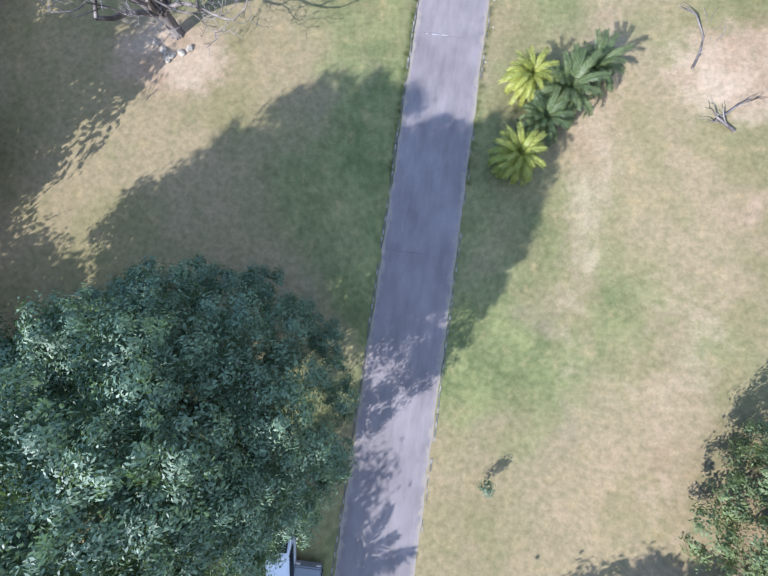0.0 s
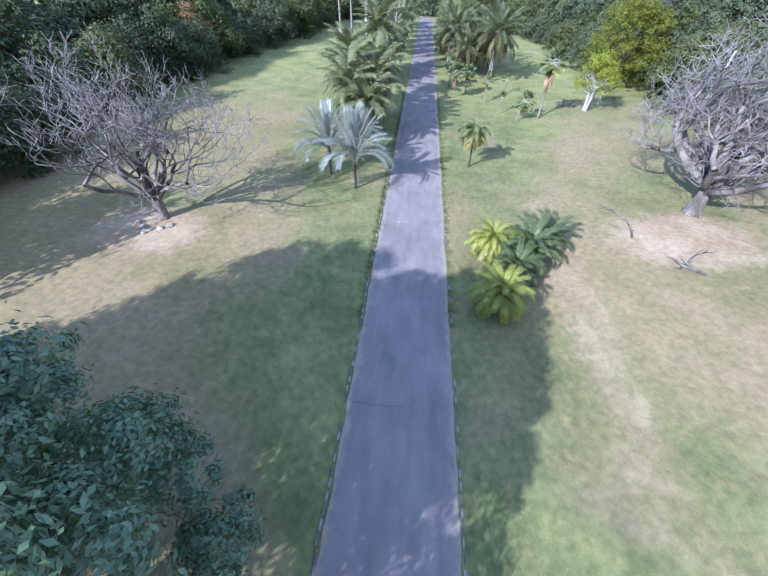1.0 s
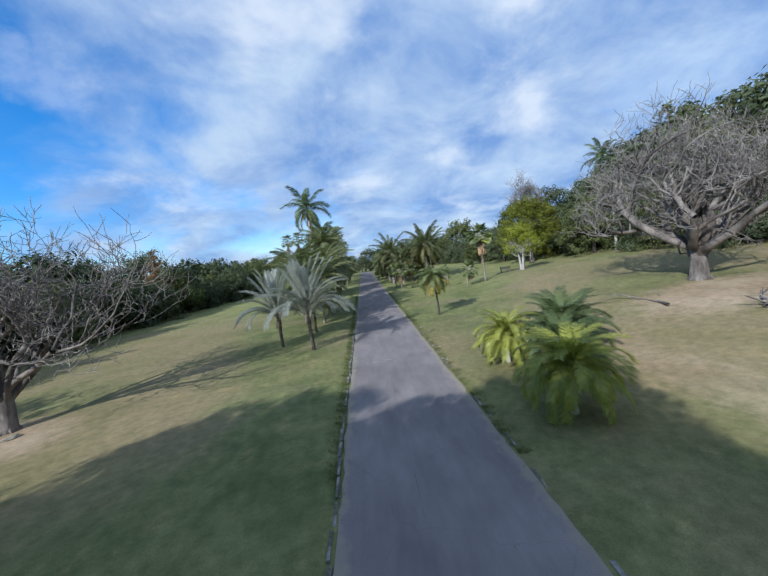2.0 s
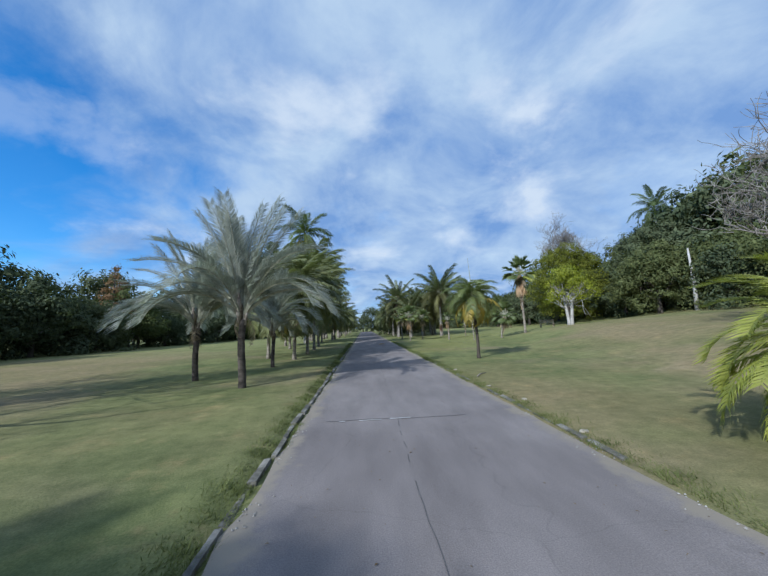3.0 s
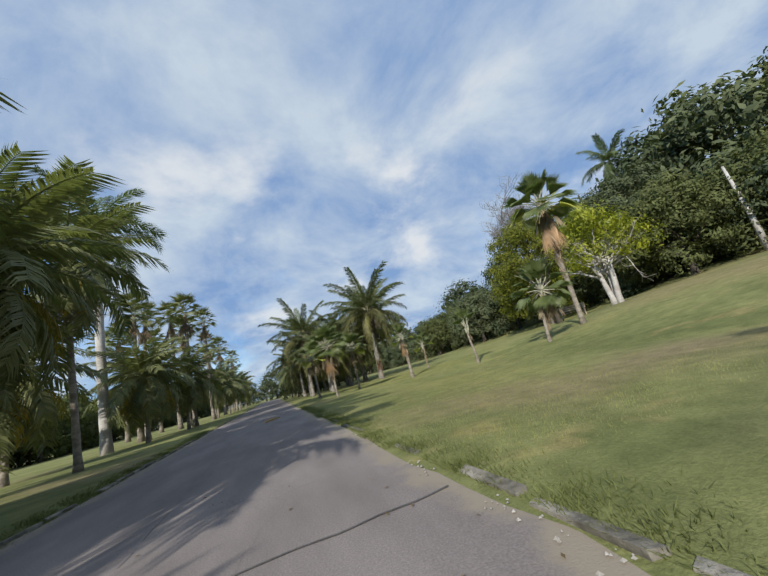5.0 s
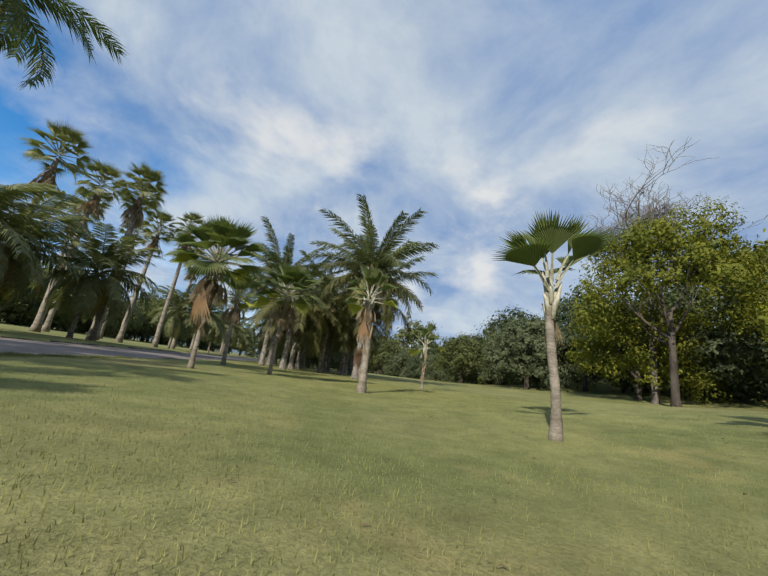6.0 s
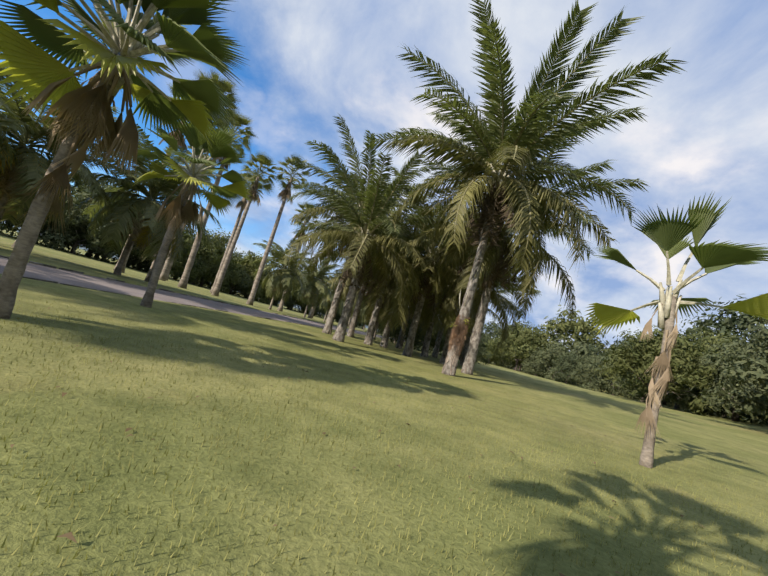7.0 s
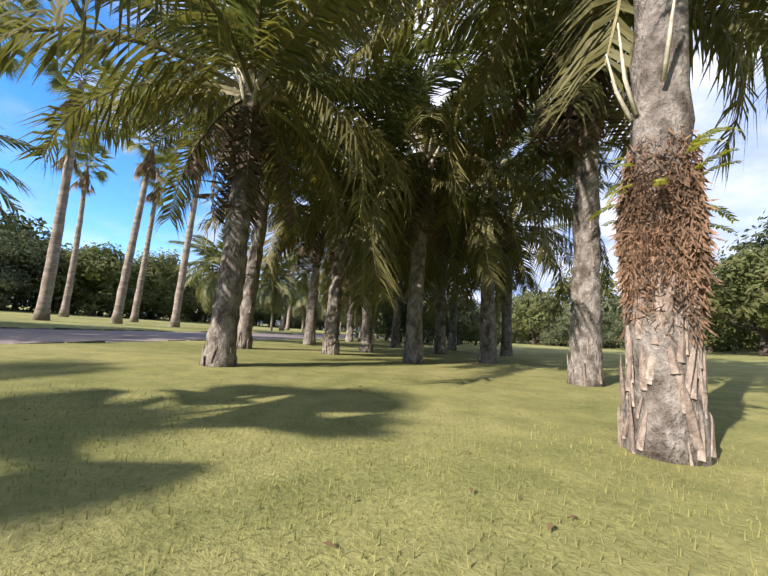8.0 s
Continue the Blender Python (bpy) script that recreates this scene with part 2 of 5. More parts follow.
def asphalt_material():
    m, n, l, b = material("asphalt", 0.9, 0.25)
    big, mid, fine = noise_tex(n, l, 0.25, 3), noise_tex(n, l, 1.6, 5, 0.6, stretch=(1, 0.25, 1)), noise_tex(n, l, 70.0, 3, 0.6)
    c = mix(n, l, remap(n, l, big, 0.3, 0.7), (0.186, 0.161, 0.154), (0.236, 0.206, 0.197))
    k = ramp(n, [(0.3, (0.82, 0.82, 0.82)), (0.7, (1.13, 1.13, 1.13))])
    l.new(mid, k.inputs[0])
    c = mix(n, l, 1.0, c, k.outputs[0], "MULTIPLY")
    k2 = ramp(n, [(0.3, (0.78, 0.78, 0.78)), (0.7, (1.22, 1.22, 1.2))])
    l.new(fine, k2.inputs[0])
    c = mix(n, l, 1.0, c, k2.outputs[0], "MULTIPLY")
    vo, tc = n.new("ShaderNodeTexVoronoi"), n.new("ShaderNodeTexCoord")
    vo.feature = "DISTANCE_TO_EDGE"
    vo.inputs["Scale"].default_value = 0.33
    wob = n.new("ShaderNodeMixRGB")
    wob.blend_type, wob.inputs[0].default_value = "ADD", 0.6
    wob2 = n.new("ShaderNodeTexNoise")
    wob2.inputs["Scale"].default_value = 1.5
    l.new(tc.outputs["Object"], wob2.inputs["Vector"])
    l.new(tc.outputs["Object"], wob.inputs[1]), l.new(wob2.outputs["Color"], wob.inputs[2])
    l.new(wob.outputs[0], vo.inputs["Vector"])
    crack = remap(n, l, vo.outputs["Distance"], 0.0, 0.006)
    c = mix(n, l, crack, mix(n, l, 0.16, c, (0.06, 0.055, 0.05)), c)
    sep, ab = n.new("ShaderNodeSeparateXYZ"), n.new("ShaderNodeMath")
    ab.operation = "ABSOLUTE"
    l.new(tc.outputs["Object"], sep.inputs[0]), l.new(sep.outputs[0], ab.inputs[0])
    rag = n.new("ShaderNodeMath")
    rag.operation = "MULTIPLY_ADD"
    rag.inputs[1].default_value = 1.1
    edge_n = noise_tex(n, l, 1.7, 5, 0.65)
    l.new(edge_n, rag.inputs[0]), l.new(ab.outputs[0], rag.inputs[2])
    c = mix(n, l, remap(n, l, rag.outputs[0], 2.62, 2.95), c, (0.27, 0.23, 0.18))
    l.new(c, b.inputs["Base Color"])
    bump(n, l, b, fine, 0.35, 0.01)
    return m


M = dict(
    lawn=lawn_material(), asphalt=asphalt_material(),
    kerb=two_scale("kerb_concrete", (0.085, 0.078, 0.060), (0.28, 0.26, 0.225), 1.6, 14, 0.9, 0.8, 0.03),
    kerb_light=two_scale("grit", (0.22, 0.20, 0.18), (0.42, 0.40, 0.37), 3, 30),
    crack=two_scale("crack_tar", (0.10, 0.092, 0.088), (0.16, 0.148, 0.142), 2, 30),
    paint=two_scale("worn_paint", (0.42, 0.41, 0.39), (0.62, 0.6, 0.58), 3, 40),
    stone=two_scale("pale_stone", (0.30, 0.26, 0.20), (0.48, 0.43, 0.34), 2, 20, 0.9, 0.7, 0.03),
    bark=two_scale("bare_bark", (0.075, 0.062, 0.053), (0.27, 0.235, 0.205), 1.2, 11, 0.9, 0.8, 0.03, (1, 1, 0.35)),
    twig=two_scale("twig_bark", (0.15, 0.13, 0.115), (0.37, 0.335, 0.30), 0.8, 12, 0.9),
    darkbark=two_scale("dark_bark", (0.05, 0.042, 0.035), (0.12, 0.10, 0.08), 1.5, 14, 0.9, 0.8, 0.03, (1, 1, 0.4)),
    palmtrunk=two_scale("palm_trunk", (0.17, 0.145, 0.115), (0.34, 0.30, 0.25), 2.2, 17, 0.9, 0.8, 0.02, (1, 1, 2.2)),
    darktrunk=two_scale("dark_palm_trunk", (0.045, 0.038, 0.032), (0.12, 0.10, 0.085), 2.5, 18, 0.9, 0.8, 0.02, (1, 1, 2.5)),
    palegrey=two_scale("royal_trunk", (0.36, 0.33, 0.30), (0.52, 0.50, 0.47), 0.7, 12, 0.8, 0.3, 0.01, (1, 1, 2)),
    shaft=two_scale("crownshaft", (0.10, 0.16, 0.05), (0.19, 0.24, 0.08), 1.5, 12, 0.4, 0.1),
    boots=two_scale("leaf_bases", (0.20, 0.165, 0.14), (0.46, 0.42, 0.37), 4, 26, 0.9, 0.8, 0.03, None, 0.15, True),
    fibre=two_scale("palm_fibre", (0.13, 0.085, 0.055), (0.36, 0.235, 0.15), 4, 24, 0.95, 0.9, 0.03, (1, 1, 0.4)),
    rachis=two_scale("rachis", (0.26, 0.26, 0.13), (0.42, 0.40, 0.24), 2, 16, 0.6),
    wood=two_scale("bench_wood", (0.25, 0.19, 0.12), (0.42, 0.34, 0.24), 3, 20, 0.8),
    green=leaf_material("palm_green", (0.07, 0.105, 0.04), (0.17, 0.20, 0.08)),
    silver=leaf_material("palm_silver", (0.22, 0.235, 0.20), (0.45, 0.465, 0.42), 0.45, 0.35, 0.5, (1.0, 1.05, 0.85)),
    oil=leaf_material("oil_green", (0.07, 0.09, 0.04), (0.18, 0.20, 0.09), 0.5, 0.30, 0.22),
    oil_olive=leaf_material("oil_olive", (0.09, 0.092, 0.042), (0.21, 0.20, 0.078), 0.55, 0.28, 0.2),
    skirt=leaf_material("dark_skirt", (0.05, 0.040, 0.030), (0.16, 0.125, 0.09), 0.9, 0.1, 0.1),
    lime=leaf_material("palm_lime", (0.19, 0.215, 0.04), (0.44, 0.44, 0.10), 0.45, 0.35),
    yellow=leaf_material("palm_yellow", (0.30, 0.23, 0.035), (0.46, 0.34, 0.07), 0.5, 0.4),
    olive=leaf_material("palm_olive", (0.10, 0.12, 0.05), (0.235, 0.24, 0.11), 0.5, 0.3),
    dead=leaf_material("dead_frond", (0.20, 0.15, 0.10), (0.42, 0.34, 0.25), 0.85, 0.25, 0.1),
    rust=leaf_material("rust_frond", (0.42, 0.26, 0.15), (0.60, 0.45, 0.31), 0.85, 0.3, 0.1),
    leaf=leaf_material("tree_leaf", (0.055, 0.10, 0.062), (0.215, 0.285, 0.175), 0.5, 0.25, 0.25),
    rightleaf=leaf_material("edge_leaf", (0.07, 0.105, 0.045), (0.24, 0.28, 0.12), 0.5, 0.25, 0.2),
    woodleaf=leaf_material("wood_leaf", (0.038, 0.056, 0.031), (0.135, 0.152, 0.082), 0.7, 0.22, 0.1),
    woodleaf2=leaf_material("wood_leaf_light", (0.055, 0.074, 0.026), (0.15, 0.16, 0.065), 0.7, 0.25, 0.1),
    goldleaf=leaf_material("gold_leaf", (0.07, 0.085, 0.016), (0.26, 0.26, 0.04), 0.6, 0.3, 0.1),
    yleaf=leaf_material("yellow_leaf", (0.15, 0.18, 0.015), (0.42, 0.42, 0.04), 0.5, 0.4),
    grass=leaf_material("grass_blade", (0.16, 0.175, 0.066), (0.33, 0.315, 0.135), 0.8, 0.25, 0.1),
    verge=leaf_material("verge_blade", (0.075, 0.10, 0.035), (0.20, 0.215, 0.085), 0.8, 0.25, 0.1),
    conifer=leaf_material("conifer_rust", (0.16, 0.10, 0.055), (0.34, 0.21, 0.12), 0.8, 0.2, 0.1),
    litter=leaf_material("leaf_litter", (0.10, 0.065, 0.035), (0.26, 0.19, 0.11), 0.9, 0.0, 0.1),
    # the blue-green tone carries the distance haze
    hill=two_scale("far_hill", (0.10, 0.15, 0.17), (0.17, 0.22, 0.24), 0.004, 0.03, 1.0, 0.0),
)


def car_paint(name, col, rough=0.3):
    m, n, l, b = material(name, rough, 0.5)
    f = noise_tex(n, l, 6, 3)
    l.new(mix(n, l, f, col, tuple(c * 0.85 for c in col)), b.inputs["Base Color"])
    return m


M["white_paint"] = car_paint("white_car_paint", (0.75, 0.75, 0.74))
M["grey_paint"] = car_paint("grey_car_paint", (0.20, 0.21, 0.22))
M["glass"] = car_paint("car_glass", (0.02, 0.025, 0.03), 0.05)
M["rubber"] = car_paint("rubber", (0.03, 0.03, 0.03), 0.8)
M["lamp_glass"] = car_paint("lamp_glass", (0.55, 0.50, 0.45), 0.15)

# ---------------------------------------------------------------- building helpers
class Build:
    """Collects vertices and faces of one mesh."""

    def __init__(self):
        self.v, self.f = [], []

    def tube(self, points, radii, sides=8, cap=True, wobble=0.0, rng=None):
        pts = [Vector(p) for p in points]
        start = len(self.v)
        up = Vector((0.31, 0.17, 0.93))
        for i, p in enumerate(pts):
            d = (pts[min(i + 1, len(pts) - 1)] - pts[max(i - 1, 0)]).normalized()
            side = d.cross(up if abs(d.dot(up)) < 0.97 else Vector((1, 0, 0))).normalized()
            other = d.cross(side)
            for k in range(sides):
                a = 2 * math.pi * k / sides
                r = radii[i] * (1 + (rng.uniform(-wobble, wobble) if rng else 0))
                self.v.append(p + side * (math.cos(a) * r) + other * (math.sin(a) * r))
        for i in range(len(pts) - 1):
            for k in range(sides):
                a, b = start + i * sides + k, start + i * sides + (k + 1) % sides
                self.f.append((a, b, b + sides, a + sides))
        if cap:
            self.f.append(tuple(start + (len(pts) - 1) * sides + k for k in range(sides)))
            self.f.append(tuple(start + k for k in reversed(range(sides))))
        return self

    def face(self, *ps):
        s = len(self.v)
        self.v += [Vector(p) for p in ps]
        self.f.append(tuple(range(s, s + len(ps))))
        return self

    def box(self, lo, hi, m=None, taper=0.0):
        s = len(self.v)
        for z in (0, 1):
            k = taper * z
            for x, y in ((0, 0), (1, 0), (1, 1), (0, 1)):
                cx, cy = (lo[0] + hi[0]) / 2, (lo[1] + hi[1]) / 2
                px, py = (lo[0], hi[0])[x], (lo[1], hi[1])[y]
                p = Vector((px + (cx - px) * k, py + (cy - py) * k, (lo[2], hi[2])[z]))
                self.v.append(m @ p if m else p)
        for q in ((3, 2, 1, 0), (4, 5, 6, 7), (0, 1, 5, 4), (1, 2, 6, 5), (2, 3, 7, 6), (3, 0, 4, 7)):
            self.f.append(tuple(s + i for i in q))
        return self

    def mesh(self, name, mat, smooth=False):
        me = bpy.data.meshes.new(name)
        me.from_pydata([tuple(v) for v in self.v], [], self.f)
        me.materials.append(mat)
        if smooth:
            me.polygons.foreach_set("use_smooth", [True] * len(me.polygons))
        me.update()
        return me


def quads_mesh(name, verts, mat, corners=4):
    """A mesh of loose leaves: verts is (n * corners, 3)."""
    verts = np.asarray(verts, np.float32).reshape(-1, 3)
    n = len(verts) // corners
    me = bpy.data.meshes.new(name)
    me.vertices.add(len(verts)), me.loops.add(len(verts)), me.polygons.add(n)
    me.vertices.foreach_set("co", verts.ravel())
    me.loops.foreach_set("vertex_index", np.arange(len(verts), dtype=np.int32))
    me.polygons.foreach_set("loop_start", np.arange(0, len(verts), corners, dtype=np.int32))
    me.materials.append(mat)
    me.update(calc_edges=True)
    return me


def part(name, data, parent, label="", m=None):
    ob = new(name, data)
    ob.parent = parent
    if m is not None:
        ob.matrix_local = m
    if label:
        ob["label"] = label
    return ob


def thing(name, at, label, category, group="", turn=0.0, scale=1.0):
    ob = new(name)
    ob.empty_display_size = 0.3
    ob.location, ob.rotation_euler, ob.scale = at, (0, 0, turn), (scale, scale, scale)
    return tagged(ob, label, category, group)


def step(lo, hi, v):
    u = min(max((v - lo) / (hi - lo), 0.0), 1.0)
    return u * u * (3 - 2 * u)


def ground_z(x, y):
    """The lie of the land: level along the road, rising to a wooded slope on the +x side."""
    z = (0.10 * step(2.5, 2.9, -x) if x < 0 else 0.035 * step(2.3, 2.5, x) + 0.03 * step(2.6, 3.4, x)) - 0.03 * (1 - step(2.2, 2.4, abs(x)))
    z += 1.5 * step(8, 22, x) * (1 - 0.75 * step(48, 70, y)) + 0.07 * min(max(x - 22, 0), 30) * (1 - 0.5 * step(48, 90, y))
    z += 22 * step(34, 95, x) * (1 - 0.75 * step(60, 125, y))
    z += 4.0 * math.exp(-((x - 62) ** 2 + (y - 80) ** 2) / 480.0)
    z += 0.05 * noise.noise((x * 0.12, y * 0.12, 0)) * step(3, 8, abs(x))
    return z


def on_ground(x, y, sink=0.03):
    return (x, y, ground_z(x, y) - sink)


# ---------------------------------------------------------------- ground, road and kerbs
def spread(inner, near, far):
    """Coordinates that lie close together in the middle and ever wider towards the horizon."""
    half, s, d = list(inner), inner[-1], near
    while s < far:
        d *= 1.28
        s += d
        half.append(s)
    low, s, d = [], inner[0], near
    while s > -far:
        d *= 1.28
        s -= d
        low.append(s)
    return low[::-1] + half


gx = spread([-60 + 1.5 * i for i in range(37)] + [-4.2, -3.6, -3.2, -2.9, -2.7, -2.55, -2.4, -1.2, 0, 1.2, 2.4, 2.55, 2.7, 2.9, 3.2, 3.6, 4.2] + [5.4 + 1.5 * i for i in range(52)], 3, 3000)
gy = spread([-40 + 2.0 * i for i in range(111)], 4, 3000)
gv = [(x, y, ground_z(x, y)) for y in gy for x in gx]
nx = len(gx)
gf = [(j * nx + i, j * nx + i + 1, (j + 1) * nx + i + 1, (j + 1) * nx + i) for j in range(len(gy) - 1) for i in range(nx - 1)]
me = bpy.data.meshes.new("ground")
me.from_pydata(gv, [], gf)
me.materials.append(M["lawn"])
me.polygons.foreach_set("use_smooth", [True] * len(me.polygons))
ground = tagged(new("ground", me), "mown park lawn, green by the road and straw-dry on the slope", "ground", kind="structure")

rng = random.Random(11)
ROAD_END = 175.0
b = Build()
ys = [-60 + 0.5 * i for i in range(int(ROAD_END + 60) * 2 + 1)]
cols = [-2.42, -1.6, -0.8, 0.0, 0.8, 1.6, 2.42]
for y in ys:
    for x in cols:
        edge = (0.07 * noise.noise((y * 0.4, x, 3)) + 0.09 * noise.noise((y * 1.9, x, 8))) if abs(x) > 2 else 0
        b.v.append(Vector((x + edge, y, 0.03 - 0.006 * (x / 2.4) ** 2 + 0.006 * noise.noise((x * 0.7, y * 0.5, 1)))))
w = len(cols)
for j in range(len(ys) - 1):
    for i in range(w - 1):
        b.f.append((j * w + i, j * w + i + 1, (j + 1) * w + i + 1, (j + 1) * w + i))
road = tagged(new("road", b.mesh("road", M["asphalt"], True)), "worn grey asphalt park lane with a lengthwise seam", "road", kind="structure")

# the seam down the middle, a few cross cracks and a worn painted bar
b = Build()
y = -20.0
px = -0.35
while y < 120:
    q = px + rng.uniform(-0.022, 0.022)
    q = min(max(q, -0.5), -0.2)
    if rng.random() < 0.6:
        b.face((px - 0.004, y, 0.036), (px + 0.004, y, 0.036), (q + 0.004, y + 0.3, 0.036), (q - 0.004, y + 0.3, 0.036))
    px, y = q, y + 0.3
for cy, x0, x1 in ((24.4, -1.9, 0.9), (9.0, -2.2, 0.4), (41.0, -0.4, 2.2), (34.0, -2.3, -0.4)):
    x, q = x0, cy
    while x < x1:
        e = q + rng.uniform(-0.05, 0.05)
        b.face((x, q - 0.012, 0.0365), (x + 0.3, e - 0.012, 0.0365), (x + 0.3, e + 0.012, 0.0365), (x, q + 0.012, 0.0365))
        x, q = x + 0.3, e
part("seam", b.mesh("seam", M["crack"]), road, "dark cracks and seam in the asphalt")
b = Build()
for x0, x1, cy in ((-1.62, -1.5, 24.3), (-1.2, -0.72, 24.31), (-0.55, -0.1, 24.34)  ):
    b.face((x0, cy, 0.039), (x1, cy + 0.01, 0.039), (x1, cy + 0.05, 0.039), (x0, cy + 0.04, 0.039))
part("worn_marking", b.mesh("worn_marking", M["paint"]), road, "worn pale paint marks")

kerb_meshes = []
for i in range(6):
    q = Build().box((-0.045, -0.440, -0.16), (0.045, 0.440, 0.055), taper=0.06)
    for v in q.v:
        v += Vector((rng.uniform(-0.024, 0.024), rng.uniform(-0.05, 0.004) * (1 if v.y > 0 else -1), rng.uniform(-0.018, 0.012) if v.z > 0 else 0))
    kerb_meshes.append(q.mesh("kerb_stone", M["kerb"]))
for side, name, rise in ((-1, "kerb_west", 0.018), (1, "kerb_east", 0.0)):
    kerb = tagged(new(name), "weathered concrete kerb stones along the lane", "kerb", kind="structure")
    for i in range(148):
        y = -14 + 0.9 * i
        k = part("kerb_stone", kerb_meshes[rng.randrange(6)], kerb)
        dip = -0.055 if rng.random() < (0.14 if side < 0 else 0.36) else 0.0
        k.location = (side * 2.53 + rng.uniform(-0.03, 0.03), y, rise + dip + rng.uniform(-0.016, 0.014))
        k.rotation_euler = (rng.uniform(-0.015, 0.015), rng.uniform(-0.08, 0.08), rng.uniform(-0.035, 0.035) + (math.pi if rng.random() < 0.5 else 0))
    b = Build()
    for y0, y1 in ((-58, -14.5), (119.2, ROAD_END)):
        b.box((side * 2.53 - 0.085, y0, -0.16), (side * 2.53 + 0.085, y1, rise + 0.06))
    part("kerb_run", b.mesh("kerb_run", M["kerb"]), kerb)

# hills closing the horizon, their haze painted into the surface colour
b = Build()
N = 120
for ring, (r, k) in enumerate(((1500, 0.0), (1750, 0.55), (2100, 1.0), (2600, 0.0))):
    for i in range(N):
        a = 2 * math.pi * i / N
        h = 30 + 34 * noise.noise((math.cos(a) * 2.5, math.sin(a) * 2.5, 4)) + 22 * noise.noise((math.cos(a) * 9, math.sin(a) * 9, 7))
        b.v.append(Vector((r * math.cos(a), r * math.sin(a), -5 + max(h, 6) * k)))
for ring in range(3):
    for i in range(N):
        j = (i + 1) % N
        b.f.append((ring * N + i, ring * N + j, (ring + 1) * N + j, (ring + 1) * N + i))
tagged(new("backdrop", b.mesh("backdrop", M["hill"], True)), "low hills on the horizon, haze painted in as blue-green", "hills", kind="structure")

# ---------------------------------------------------------------- palm leaves
def feather_leaf(name, mat, L, n, leaflet, width, arch, vee, hang, seed, ragged=0.1, stalk=0.14, lean=0.5, stem=None, plume=0.15):
    """A feather frond that starts at the origin along +x and arches down. The stalk and blades are one mesh."""
    r = random.Random(seed)
    b = Build()
    segs = 9
    pts, dirs = [Vector((0, 0, 0))], []
    for i in range(segs):
        s = (i + 0.5) / segs
        ang = -arch * s ** 1.25
        d = Vector((math.cos(ang), 0, math.sin(ang)))
        dirs.append(d)
        pts.append(pts[-1] + d * (L / segs))
    b.tube(pts, [0.014 * L * (1 - 0.88 * i / segs) for i in range(segs + 1)], 3, cap=False)
    for i in range(n):
        s = stalk + (1 - stalk) * (i + 0.5) / n
        k = min(int(s * segs), segs - 1)
        p = pts[k].lerp(pts[k + 1], s * segs - k)
        d = dirs[k]
        up = Vector((-d.z, 0, d.x))
        size = leaflet * (0.35 + 0.65 * math.sin(math.pi * min(1.0, (0.12 + 0.80 * s))) ** 0.7) * (1 - 0.25 * s)
        for side in (-1, 1):
            if r.random() < ragged:
                continue
            out = (Vector((0, side, 0)) + d * (lean + r.uniform(-0.12, 0.12)) + up * (vee + r.uniform(-plume, plume))).normalized()
            ln = size * r.uniform(0.82, 1.12)
            mid = p + out * ln * 0.55
            tip = p + out * ln + Vector((0, 0, -hang * ln * r.uniform(0.7, 1.3)))
            mid.z -= hang * ln * 0.22
            wv = d * (width * 0.5)
            q = len(b.v)
            b.v += [p - wv * 0.5, p + wv * 0.5, mid + wv, mid - wv, tip]
            b.f += [(q, q + 1, q + 2, q + 3), (q + 3, q + 2, q + 4)]
    return two_part_leaf(b, name, mat, stem, 3 * segs)


def two_part_leaf(b, name, mat, stem, count):
    """The first faces are the stalk, with a material of their own."""
    me = b.mesh(name, mat)
    me.materials.append(stem or mat)
    for i in range(count):
        me.polygons[i].material_index = 1
    return me


def fan_leaf(name, mat, R, petiole, n, spread_deg, droop, cup, seed, split=0.55, stem=None):
    """A fan leaf on a stalk along +x: pleated blades joined in the middle, free at the tips."""
    r = random.Random(seed)
    b = Build()
    b.tube([(0, 0, 0), (petiole * 0.5, 0, 0.03 * petiole), (petiole, 0, 0)], [0.034, 0.022, 0.016], 4, cap=False)
    base = Vector((petiole * 0.96, 0, 0))
    c = len(b.v)
    b.v.append(base)
    half = radians(spread_deg) / 2

    def at(rad, th, lift):
        x, y = math.cos(th) * rad, math.sin(th) * rad
        return base + Vector((x, y, cup * abs(y) * 0.6 - droop * (rad / R) ** 2 * R * (0.6 + 0.4 * math.cos(th)) + lift))

    rim = []
    for i in range(n + 1):
        th = -half + 2 * half * i / n
        rim.append(len(b.v))
        b.v.append(at(R * split, th, 0.0))
    for i in range(n):
        th = -half + 2 * half * (i + 0.5) / n
        reach = R * (0.86 + 0.14 * math.cos(th)) * r.uniform(0.92, 1.05)
        ridge, tip = len(b.v), len(b.v) + 1
        b.v.append(at(R * split, th, 0.035 * R))
        b.v.append(at(reach, th + r.uniform(-0.03, 0.03), -0.05 * R * r.random()))
        b.f += [(c, rim[i], ridge), (c, ridge, rim[i + 1]), (rim[i], tip, ridge), (ridge, tip, rim[i + 1])]
    return two_part_leaf(b, name, mat, stem, 8)


def leaf_pose(z, az, el, out=0.0, twist=0.0, size=1.0):
    """Where a leaf leaves the stem: height, bearing, rise in degrees."""
    m = Matrix.Rotation(radians(az), 4, "Z") @ Matrix.Translation((out, 0, z)) @ Matrix.Rotation(-radians(el), 4, "Y") @ Matrix.Rotation(radians(twist), 4, "X")
    return m @ Matrix.Scale(size, 4)


